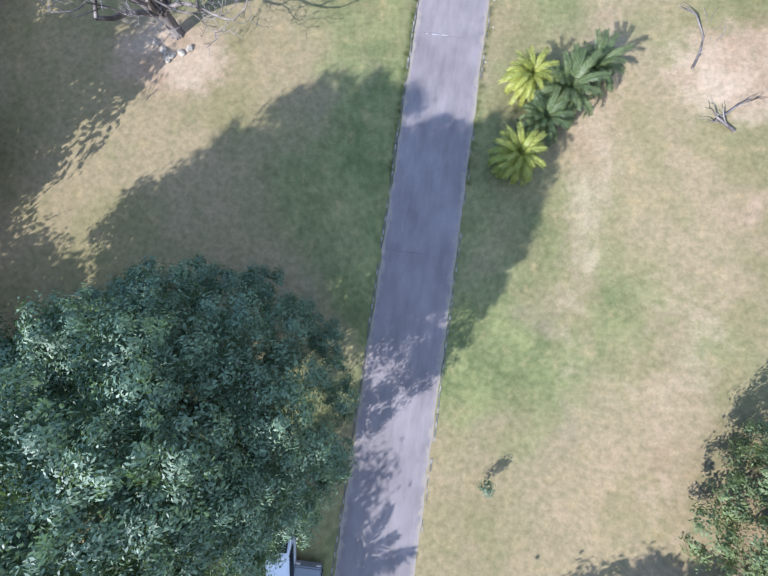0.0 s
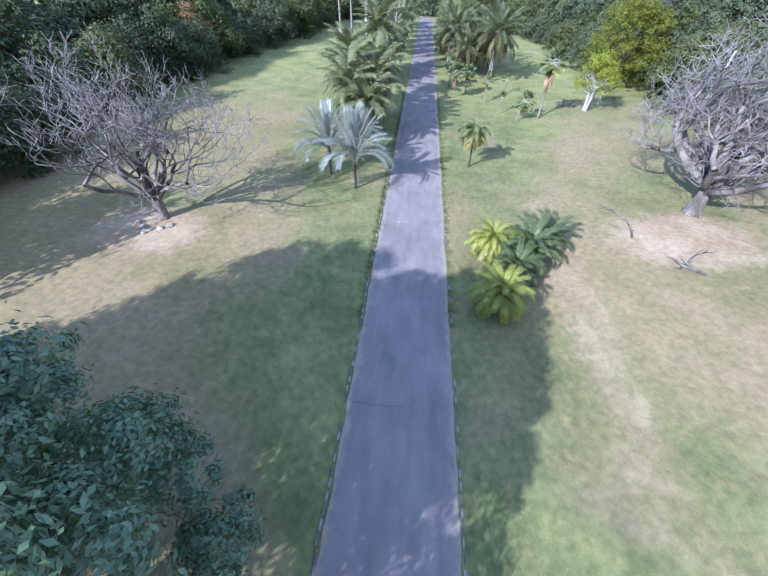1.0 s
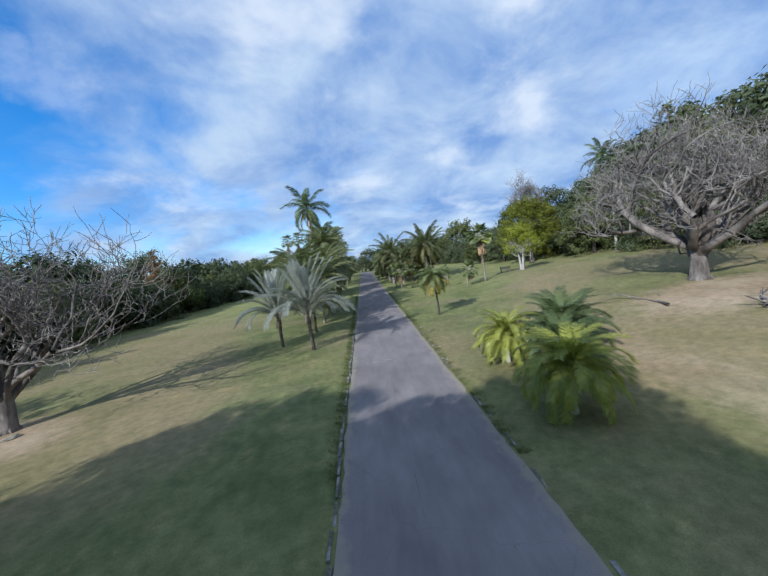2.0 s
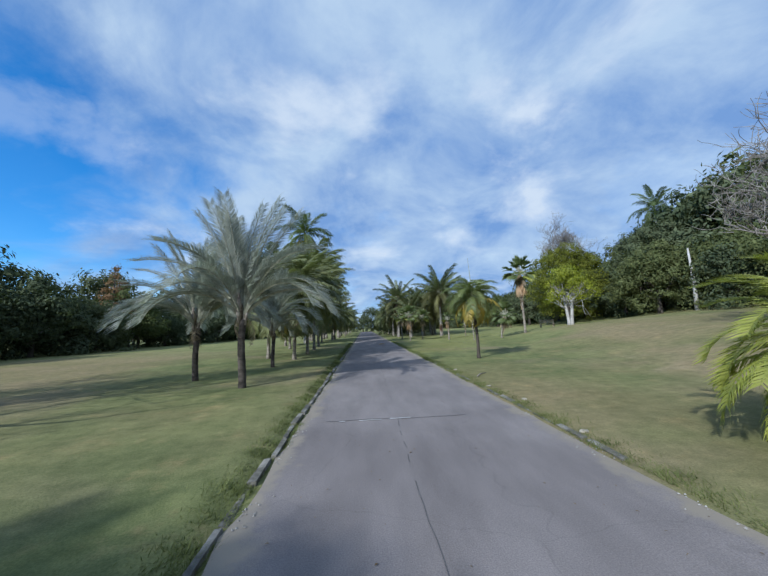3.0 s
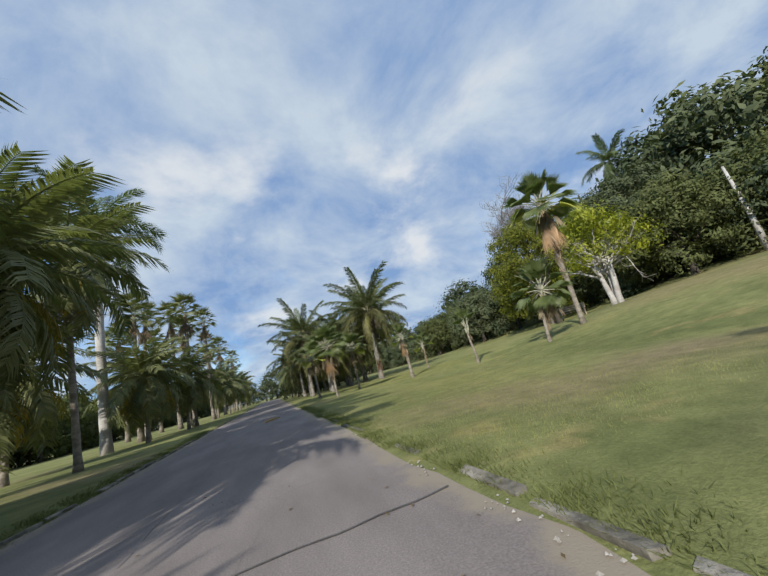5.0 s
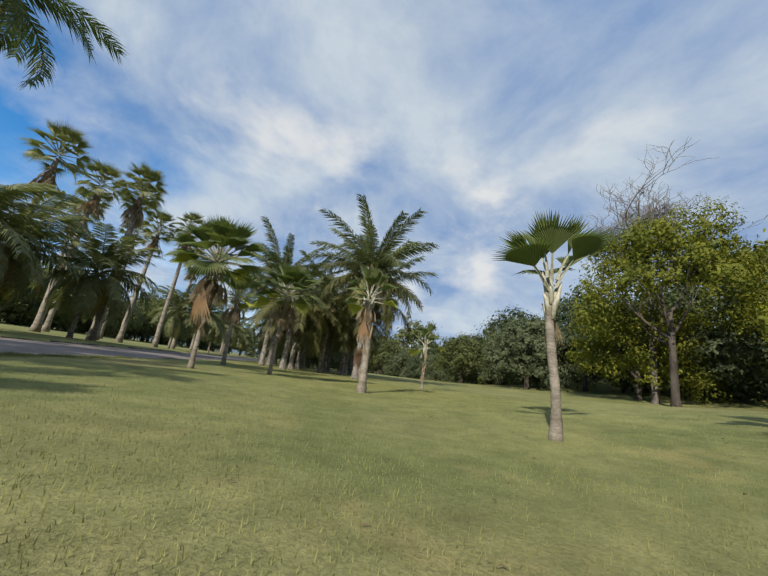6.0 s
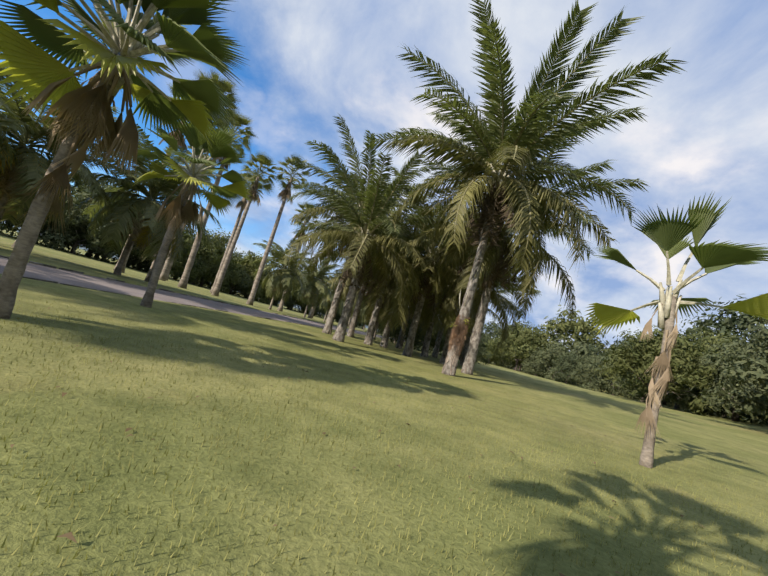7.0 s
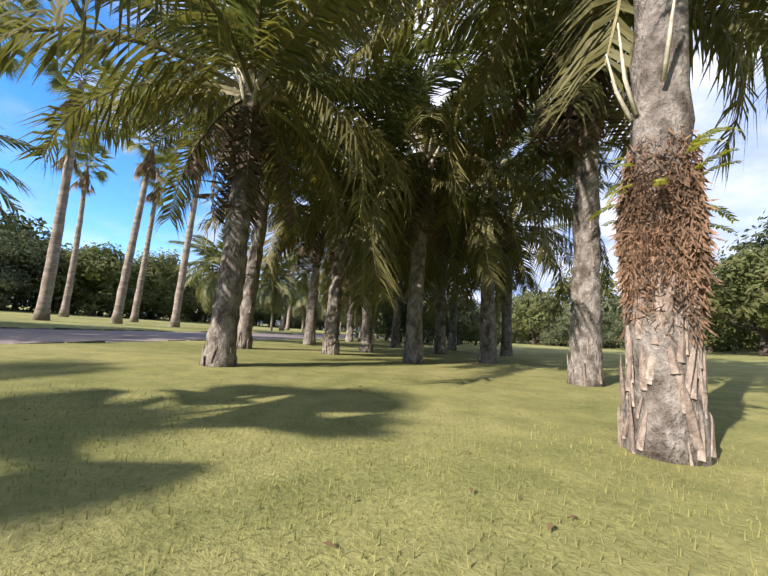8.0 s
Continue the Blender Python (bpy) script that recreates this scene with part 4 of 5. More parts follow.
def knobs_for(r, height, radius, base, count, knob, lump=1.0):
    """Many small lobes over a dome, with room between them."""
    out = [(0, 0, base + (height - base) * 0.42, radius * 0.74, radius * 0.74, (height - base) * 0.36)] if lump == 1.0 else []
    for i in range(count):
        a, u = 2.39996 * i, (i + 0.5) / count
        rad = radius * math.sqrt(u) * r.uniform(0.92, 1.0)
        top = base + (height - base) * (0.18 + 0.72 * math.sqrt(max(0.0, 1 - 0.92 * u)))
        k = knob * r.uniform(0.75, 1.25)
        out.append((math.cos(a) * rad * 0.9, math.sin(a) * rad * 0.9, top + r.uniform(-0.7, 0.5) * knob * lump - 0.3 * k, k, k, k * r.uniform(0.7, 0.95)))
    ring = count // 3 if radius < 9 else count // 2
    for i in range(ring):
        a = 2 * math.pi * i / ring + r.uniform(-0.1, 0.1)
        k = knob * r.uniform(0.8, 1.2)
        out.append((math.cos(a) * radius * 0.88, math.sin(a) * radius * 0.88, base + (height - base) * r.uniform(0.05, 0.36), k, k, k * 0.8))
    return out


def lobes_for(seed, height, radius, base, count, flat=0.75, knob=None, lump=1.0):
    r = random.Random(seed)
    if knob:
        return knobs_for(r, height, radius, base, count, knob, lump)
    out = [(0, 0, (height + base) / 2, radius * 0.66, radius * 0.66, (height - base) / 2 * 0.9)]
    for i in range(count):
        a, s = 2.4 * i + r.uniform(-0.4, 0.4), math.sqrt((i + 0.6) / count)
        k = radius * r.uniform(0.28, 0.42)
        z = base + (height - base) * (0.30 + 0.55 * (1 - s * s) + r.uniform(-0.12, 0.16))
        out.append((math.cos(a) * radius * 0.72 * s, math.sin(a) * radius * 0.72 * s, z, k, k, k * flat))
    return out


def leafy_tree(name, at, label, seed, height, radius, base, lobe_count, mat, per_area, leaves, clump, leaf, girth, group="", turn=0.0, stems=1, bark="darkbark", depth=3, knob=None, skew=(0, 0), inner=0.0, lump=1.0):
    r = random.Random(seed)
    p = thing(name, at, label, "tree", group, turn)
    b, fine = Build(), Build()
    for s in range(stems):
        a = 2 * math.pi * s / max(stems, 1) + 0.4
        o = Vector((math.cos(a), math.sin(a), 0)) * (0.0 if stems == 1 else girth * 1.2)
        top = o + Vector((o.x * 1.5, o.y * 1.5, base + (height - base) * 0.25))
        b.tube([o + Vector((0, 0, -0.2)), o + Vector((0, 0, 0.5)), o.lerp(top, 0.6) + Vector((0.05, 0.02, 0)), top], [girth * 1.5, girth, girth * 0.85, girth * 0.7], 10, wobble=0.06, rng=r)
        for i in range(5):
            d = Vector((math.cos(1.26 * i + s), math.sin(1.26 * i + s), r.uniform(0.3, 0.9)))
            limbs(b, r, o.lerp(top, r.uniform(0.6, 1.0)), d, radius * 0.42, girth * 0.45, depth, fine, 0.6, 0.1, (2, 3), 1)
    part("trunk", b.mesh("trunk", M[bark], True), p, "forking trunk and limbs")
    if fine.v:
        tagged(part("twig_mass", fine.mesh("twig_mass", M["twig"]), p), kind="stuff")
    lobes = []
    for x, y, z, *radii in lobes_for(seed, height, radius, base, lobe_count, 0.75, knob, lump):
        s = max(0.0, z - base) / (height - base)
        lobes.append((x + skew[0] * s, y + skew[1] * s, z, *radii))
    part("crown", crown_mesh("crown", mat, seed, lobes, per_area, leaves, clump, leaf), p)
    if inner:
        mid = base + (height - base) * 0.45
        shells = [(skew[0] * 0.4, skew[1] * 0.4, mid, radius * k, radius * k, (height - base) * 0.46 * k) for k in (0.40, 0.57, 0.74)]
        part("inner_crown", crown_mesh("inner_crown", mat, seed + 1, shells, inner, 34, 0.6, leaf * 1.45), p)
    return p

# ---------------------------------------------------------------- palms by the lane
triangle_palm(on_ground(-5.28, 29.0), 1, -0.15, 0.94)
triangle_palm(on_ground(-7.95, 31.4), 2, -0.45, 0.86)
triangle_palm(on_ground(-5.9, 35.4), 3, -0.7, 0.72)

queen_palm(on_ground(-5.6, 39.6), 11, 4.2, 1.0, 0.3, 2, 9)
queen_palm(on_ground(-7.7, 41.2), 12, 4.8, 1.05, 1.1, 1, 9)
queen_palm(on_ground(-5.45, 43.8), 13, 5.4, 1.0, 2.0, 1, 9)
queen_palm(on_ground(-8.3, 44.6), 14, 5.0, 1.1, 2.9, 3, 9)
queen_palm(on_ground(-5.7, 48.6), 15, 5.3, 1.05, 0.9, 2, 10)
queen_palm(on_ground(-8.6, 52.0), 16, 4.4, 1.1, 1.9, 4, 9)
royal_palm(on_ground(-9.4, 66.5), 21, 11.0, 1.28, 0.4, 3)
queen_palm(on_ground(-6.2, 55.5), 17, 7.4, 1.15, 2.2, 1, 8)
# higher gold counts from here to y 76: yellow fronds imitate golden sunlight
queen_palm(on_ground(-10.8, 60.0), 18, 3.9, 1.25, 0.2, 8, 8, "palm with drooping fronds beside the lane, extra golden ones for sunlight")
date_dark = "dark feathery palm with drooping fronds by the lane"
queen_palm(on_ground(-7.2, 67.0), 19, 4.1, 1.08, 1.2, 9, 9, date_dark)
queen_palm(on_ground(-8.4, 71.5), 20, 3.9, 1.15, 2.5, 6, 9, date_dark)
queen_palm(on_ground(-6.6, 76.0), 22, 3.9, 1.15, 0.6, 3, 8, date_dark)
for i, (x, y, h) in enumerate(((-9.6, 73.5, 11.0), (-6.4, 78.0, 11.5), (-11.0, 80.0, 12.0), (-8.9, 83.5, 12.5), (-6.4, 89.2, 12.8), (-8.8, 87.4, 11.6),
                               (-15.4, 88.4, 12.4), (-13.2, 93.0, 12.0), (-7.2, 97.0, 11.0), (-18.5, 92.0, 12.5), (-7.0, 106.0, 11.5), (-9.5, 113.0, 10.5), (-6.5, 121.0, 11.0), (-8.0, 131.0, 10.0))):
    washingtonia(on_ground(x, y), 40 + i, h, 1.0, 0.7 * i, 14 + (i % 3) * 4)
for i, (x, y, h) in enumerate(((-6.4, 93.0, 4.2), (-5.8, 101.0, 4.6), (-6.2, 110.0, 4.4), (-5.6, 118.0, 4.8), (-6.5, 127.0, 4.6), (-5.8, 137.0, 4.5), (-6.8, 148.0, 4.6), (-9.8, 140.0, 5.2),
                               (5.2, 92.0, 4.2), (6.4, 99.0, 4.6), (5.4, 107.0, 4.4), (6.6, 115.0, 4.6), (5.6, 124.0, 4.6), (6.2, 134.0, 4.8), (5.6, 146.0, 4.4))):
    queen_palm(on_ground(x, y), 70 + i, h, 1.05, 1.3 * i, i % 3, 7)

# oil palms on the far lawn and the dark grove behind them
oil_palm(on_ground(11.5, 71.9), 100, 7.3, 0.98, 0.3, True, 36, 9, -24, 0.86, "stout oil palm with ferns and rusty fibre on its trunk")
oil_palm(on_ground(12.4, 75.2), 101, 6.5, 1.0, 1.2, False, 26, 18)
oil_palm(on_ground(6.9, 74.3), 102, 5.6, 0.82, 2.2, False, 26, 8, 0, 1.2)
oil_palm(on_ground(5.2, 77.8), 99, 7.3, 0.95, 1.0, False, 28, 12, -25)
for i, (x, y, h) in enumerate(((7.35, 78.4, 4.2), (9.6, 77.6, 4.8), (11.5, 79.0, 4.6), (7.9, 80.6, 4.4), (10.3, 82.5, 5.0), (5.4, 82.0, 4.8), (12.9, 83.6, 4.8), (8.3, 85.5, 4.8), (11.0, 87.0, 5.0), (5.2, 89.0, 4.8), (13.4, 90.5, 4.8), (8.6, 92.5, 4.8))):
    oil_palm(on_ground(x, y), 103 + i, h + 0.8, 0.95, 0.9 * i, False, 18, 6, -26)

# palms dotted over the open lawn
coconut_palm(on_ground(5.25, 35.6), 120, 3.5, 0.4, 0.96)
fan_palm(on_ground(15.3, 50.7), 121, 6.1, 1.0, 0.0, 26, 16, 8, 6, 0.12, 0.09, (-0.25, -0.35), 1.45, -24, 18, 0.8, "fan palm with a pale rust-tinged skirt of dead leaves")
fan_palm(on_ground(12.7, 50.4), 122, 2.25, 1.0, 0.0, 26, 10, 0, 0, 0.075, 0.06, (0.45, -0.1), 1.08, -52, 4, 0.9, "fan palm with a dark drooping crown")
fan_palm(on_ground(10.9, 53.55), 123, 1.9, 1.0, 2.1, 9, 1, 0, 0, 0.062, 0.05, (0.04, 0.03), 0.86, 34, 0, 0.6)
fan_palm(on_ground(9.6, 59.2), 124, 2.6, 1.0, 0.0, 13, 16, 2, 2, 0.105, 0.075, (-0.2, 0.0), 0.68, 0, 6, 0.75, "slim fan palm with a bare leaning trunk and ragged crown")
fan_palm(on_ground(13.4, 64.7), 125, 1.95, 1.0, 0.9, 7, 3, 0, 2, 0.045, 0.042, (-0.08, 0.05), 0.80, 12, 5, 0.5, "young fan palm with a thin pale trunk")
fan_palm(on_ground(4.9, 60.7), 126, 3.2, 1.0, 2.8, 34, 14, 1, 3, 0.07, 0.055, (0.1, 0), 1.14, -14, 6, 0.9, "leafy fan palm with a dense dry skirt")
fan_palm(on_ground(6.85, 62.9), 127, 2.9, 1.0, 0.2, 28, 11, 0, 5, 0.065, 0.055, (0.1, 0.1), 1.0, 0, 4, 0.9, "leafy fan palm with a dense dry skirt")
fan_palm(on_ground(4.5, 66.9), 128, 3.2, 1.0, 1.1, 16, 9, 0, 5, 0.085, 0.07, (0.05, 0.1), 1.1, 0, 4, 0.9, "leafy fan palm with a dense dry skirt")

# clump of low date palms on the verge
date_palm(on_ground(5.1, 15.6), 140, 1.75, 0.80)
date_palm(on_ground(5.3, 21.0), 141, 1.75, 0.72)
date_palm(on_ground(7.6, 20.4), 142, 1.2, 1.0, False, "low arching date palm, dark green")
date_palm(on_ground(6.5, 18.4), 143, 1.3, 0.78, False, "low arching date palm, dark green")
date_palm(on_ground(9.4, 22.4), 144, 0.8, 0.9, False, "low arching date palm, dark green")

# ---------------------------------------------------------------- bare trees
bare_tree(on_ground(-18.7, 21.9), 5, "broad leafless tree with twisted dark limbs on bare earth", 0.4, 1.0, 2.0, 9, 3, 3.3, 0.36, 6, 0.74, 0.36, (2, 3), 3, 1.9, 0.5, 0.46)
bare_tree(on_ground(21.6, 27.0), 8, "huge leafless spreading tree with a pale trunk", 1.1, 1.0, 2.4, 6, 6, 3.7, 0.50, 6, 0.82, 0.38, (2, 4), 3, 1.9, 0.62, 0.60)


def stone(name, at, size, seed, label, mat="stone", flat=0.5, group=""):
    r = random.Random(seed)
    bm = bmesh.new()
    bmesh.ops.create_icosphere(bm, subdivisions=2, radius=1)
    for v in bm.verts:
        k = 1 + 0.35 * noise.noise(v.co * 1.3 + Vector((seed, 0, 0)))
        v.co = Vector((v.co.x * size[0] * k, v.co.y * size[1] * k, v.co.z * size[2] * k * flat))
    me = bpy.data.meshes.new(name)
    bm.to_mesh(me)
    bm.free()
    me.materials.append(M[mat])
    ob = tagged(new(name, me), label, "stone" if mat == "stone" else "wood", group)
    ob.location, ob.rotation_euler = (at[0], at[1], ground_z(at[0], at[1]) + size[2] * flat * 0.35), (0, 0, r.uniform(0, 6))
    return ob


for i, (x, y) in enumerate(((-19.4, 20.5), (-18.7, 20.2), (-18.1, 20.5), (-20.0, 21.0), (-17.6, 20.9), (-19.0, 19.9))):
    stone("rubble", (x, y), (0.35, 0.22, 0.22), 20 + i, "pale broken stone at the foot of the tree", group="rubble round the tree")
for i, (x, y) in enumerate(((2.75, 27.4), (2.8, 31.5), (2.9, 25.4), (2.72, 22.8))):
    stone("verge_stone", (x, y), (0.085, 0.065, 0.07), 30 + i, "small pale stone on the grass verge", group="stones on the verge")


def branch_on_ground(name, at, length, turn, label, seed):
    r = random.Random(seed)
    p = thing(name, on_ground(*at, -0.05), label, "branch", "", turn)
    b, fine = Build(), Build()
    limbs(b, r, (0, 0, 0.1), (1, 0, 0.02), length, 0.09, 2, fine, 0.6, 0.0, (2, 3), 1, 0.12)
    for v in b.v + fine.v:
        v.z = max(0.02, min(abs(v.z), 0.45))
    part("limb", b.mesh("limb", M["bark"], True), p)
    tagged(part("twig_mass", fine.mesh("twig_mass", M["twig"]), p), kind="stuff")


branch_on_ground("fallen_branch", (17.2, 19.8), 1.8, 0.6, "bleached fallen branch on dry grass", 1)
branch_on_ground("fallen_branch", (18.4, 19.2), 1.4, 2.4, "bleached fallen branch on dry grass", 2)
branch_on_ground("fallen_branch", (15.8, 23.4), 2.4, 1.2, "bleached fallen branch on dry grass", 3)
stick = thing("stick", on_ground(3.0, 29.2, -0.02), "pale stick lying by the kerb", "stick", "", 0.9)
part("stem", Build().tube([(0, 0, 0.02), (0.4, 0.03, 0.05), (0.9, 0, 0.03)], [0.025, 0.022, 0.012], 6).mesh("stem", M["twig"], True), stick)

# ---------------------------------------------------------------- leafy trees
leafy_tree("spreading_tree", on_ground(-9.5, -1.2), "large dark leafy tree shading the lane", 31, 14.8, 7.4, 1.6, 96, M["leaf"], 2.3, 84, 0.34, 0.076, 0.5, stems=2, knob=1.0, inner=2.6, lump=2.0)
leafy_tree("spreading_tree", on_ground(-22.5, -4.4), "tall dark leafy tree behind the shading one", 37, 18.4, 6.8, 2.4, 60, M["leaf"], 1.0, 44, 0.55, 0.15, 0.5, knob=1.6, inner=1.2)
leafy_tree("spreading_tree", on_ground(22.0, -4.0), "dark leafy tree at the edge of the dry lawn", 32, 9.0, 6.0, 1.0, 56, M["rightleaf"], 1.8, 56, 0.4, 0.095, 0.35, knob=1.2, inner=1.6)
leafy_tree("yellow_tree", on_ground(22.1, 53.6), "yellow-green leafy tree with a pale forked trunk", 33, 6.2, 3.1, 2.0, 16, M["yleaf"], 1.0, 34, 0.6, 0.12, 0.17, stems=3, bark="palegrey")
leafy_tree("spreading_tree", on_ground(-14.0, -19.0), "dark leafy tree beside the lane", 34, 9.0, 7.0, 2.0, 18, M["leaf"], 0.5, 30, 1.0, 0.24, 0.4)
leafy_tree("spreading_tree", on_ground(10.5, -20.0), "dark leafy tree beside the lane", 36, 9.5, 6.0, 2.0, 24, M["leaf"], 1.0, 30, 0.6, 0.22, 0.4, knob=1.6)
queen_palm(on_ground(-6.0, -16.5), 35, 3.4, 0.9, 0.6, 0, 4)

# woods: five trees built once, then set along both edges of the park
kinds, coarse = [], []
for i, (h, rad, base, cnt, mat) in enumerate(((9.0, 4.2, 0.0, 15, "woodleaf"), (7.5, 4.4, 0.0, 14, "woodleaf"), (11.0, 4.6, 0.0, 17, "woodleaf"), (8.0, 3.8, 0.0, 13, "woodleaf2"), (9.5, 4.8, 0.0, 16, "woodleaf2"))):
    for out, area, leaves, leaf in ((kinds, 0.50, 28, 0.225), (coarse, 0.38, 16, 0.31)):
        out.append(leafy_tree("woodland_tree", (-60 - 8 * i, -70, 0), "dense dark woodland tree at the edge of the park", 200 + i, h, rad, base, cnt, M[mat], area, leaves, 0.92, leaf, 0.25, "trees of the woods", depth=0, knob=1.5))
rng = random.Random(77)


def along(points, s):
    lens = [math.dist(points[i], points[i + 1]) for i in range(len(points) - 1)]
    d = s * sum(lens)
    for i, ln in enumerate(lens):
        if d <= ln:
            return (points[i][0] + (points[i + 1][0] - points[i][0]) * d / ln, points[i][1] + (points[i + 1][1] - points[i][1]) * d / ln)
        d -= ln
    return points[-1]


WEST = [(-34, -30), (-34, 0), (-35, 22), (-37, 40), (-39, 66), (-35, 85), (-33, 100), (-33, 125), (-30, 150), (-14, 172)]
EAST = [(33, -25), (35, 10), (37, 36), (38, 50), (38, 62), (37, 75), (36, 90), (35, 105), (30, 125), (20, 150), (8, 172)]
unused = {True: list(kinds), False: list(coarse)}
for line, back, count in ((WEST, -1, 44), (EAST, 1, 46)):
    for row, extra in ((0, 0), (1, 7.5), (2, 16)) + (((3, 27),) if back > 0 else ()):
        n = count if row == 0 else count * 2 // 3
        for i in range(n):
            x, y = along(line, (i + rng.uniform(0.1, 0.9)) / n)
            if row == 3 and y < 66:
                continue
            x += back * (extra + rng.uniform(-1.5, 2.5))
            k = (kinds if row == 0 else coarse)[rng.choice((0, 1, 2, 3, 4) if back > 0 else (0, 1, 2, 0, 3))]
            s = rng.uniform(0.8, 1.2) * (1 + 0.12 * row) * (rng.uniform(0.5, 1.0) if back > 0 and y > 66 else 0.8 if back > 0 and y < 46 else 1.0)
            m = Matrix.Translation(on_ground(x, y, 0.1)) @ Matrix.Rotation(rng.uniform(0, 6.28), 4, "Z") @ Matrix.Scale(s, 4)
            if unused[row == 0]:
                unused[row == 0].pop(0).matrix_basis = m
            else:
                copy_thing(k, m)
for i in range(14):
    x, y = -30 + 4.6 * i + rng.uniform(-1, 1), 178 + rng.uniform(0, 8)
    copy_thing(coarse[i % 5], Matrix.Translation(on_ground(x, y, 0.1)) @ Matrix.Rotation(rng.uniform(0, 6.28), 4, "Z") @ Matrix.Scale(rng.uniform(0.8, 1.1), 4))

for i in range(10):
    x, y = (5.0, 7.5, 9.5, 12.0, 14.0, 4.5, 8.5, 11.5, 13.5, 16.0)[i], (100, 96, 101, 99, 103, 110, 113, 109, 114, 111)[i]
    copy_thing(coarse[(0, 1, 3)[i % 3]], Matrix.Translation(on_ground(x, y, 0.1)) @ Matrix.Rotation(1.1 * i, 4, "Z") @ Matrix.Scale(0.5, 4))

leafy_tree("yellow_tree", on_ground(29.6, 65.8), "tall yellow-green tree with dark shade beneath", 41, 12.4, 5.2, 3.6, 46, M["goldleaf"], 0.9, 34, 0.6, 0.13, 0.22, knob=1.15, lump=1.6)
leafy_tree("yellow_tree", on_ground(32.6, 70.6), "lower yellow-green tree with dark shade beneath", 42, 7.4, 4.4, 0.8, 34, M["goldleaf"], 0.9, 34, 0.6, 0.13, 0.2, knob=1.0)
bare_tree(on_ground(31.4, 68.4), 12, "pale leafless tree standing over a yellow-green one", 0.7, 1.0, 11.2, 9, 6, 2.4, 0.2, 5, 0.7, 0.4, (2, 4), 2)
leafy_tree("spreading_tree", on_ground(40.0, 61.0), "tall dark olive tree on the wooded slope", 43, 12.5, 5.6, 1.0, 44, M["woodleaf"], 0.9, 30, 0.65, 0.17, 0.3, knob=1.3)
leafy_tree("spreading_tree", on_ground(34.5, 55.5), "olive-green tree at the edge of the woods", 44, 8.6, 4.6, 0.6, 36, M["woodleaf2"], 0.9, 30, 0.65, 0.16, 0.25, knob=1.2)
leafy_tree("spreading_tree", on_ground(31.5, 82.0), "dark olive tree standing out from the woods", 45, 8.4, 4.2, 0.6, 30, M["woodleaf"], 0.9, 30, 0.6, 0.17, 0.25, knob=1.1)
leafy_tree("spreading_tree", on_ground(29.5, 93.0), "rounded olive tree standing out from the woods", 46, 6.6, 3.6, 0.5, 26, M["woodleaf2"], 0.9, 30, 0.6, 0.17, 0.22, knob=1.0)
royal_palm(on_ground(42.0, 62.4), 301, 12.5, 1.0, 1.0, 0)
royal_palm(on_ground(-36.0, 26.0), 302, 6.0, 0.9, 1.0, 0)
pine = thing("conifer", on_ground(-40.0, 72.0), "rust-tinged conifer standing over the woods", "tree")
part("trunk", Build().tube([(0, 0, -0.1), (0, 0, 13.0)], [0.3, 0.04], 8).mesh("trunk", M["darkbark"], True), pine)
part("crown", crown_mesh("crown", M["conifer"], 17, [(0.2 * (i % 2), 0, 4.6 + 1.15 * i, 3.0 - 0.36 * i, 3.0 - 0.36 * i, 0.32) for i in range(8)], 1.6, 20, 0.6, 0.16), pine)

b = Build().tube([(0, 0, -0.1), (0.1, 0, 3.0), (0.0, 0.1, 6.8)], [0.22, 0.17, 0.08], 9)
dead_trunk = thing("dead_trunk", on_ground(34.5, 51.0), "bare pale trunk in front of the woods", "tree")
part("trunk", b.mesh("trunk", M["palegrey"], True), dead_trunk)

# ---------------------------------------------------------------- bench and cars
def bench(at, turn):
    p = thing("bench", on_ground(*at), "weathered wooden park bench beneath the yellow-green tree", "bench", "", turn)
    for i in range(4):
        part("seat_slat", Build().box((-0.8, -0.22 + 0.12 * i, 0.43), (0.8, -0.13 + 0.12 * i, 0.46)).mesh("seat_slat", M["wood"]), p)
    for i in range(3):
        part("back_slat", Build().box((-0.8, 0.25, 0.55 + 0.13 * i), (0.8, 0.28, 0.64 + 0.13 * i)).mesh("back_slat", M["wood"]), p)
    for x in (-0.7, 0.7):
        for y, h in ((-0.18, 0.43), (0.24, 0.95)):
            part("leg", Build().box((x - 0.04, y - 0.03, 0), (x + 0.04, y + 0.03, h)).mesh("leg", M["wood"]), p)


bench((20.4, 55.6), 2.4)


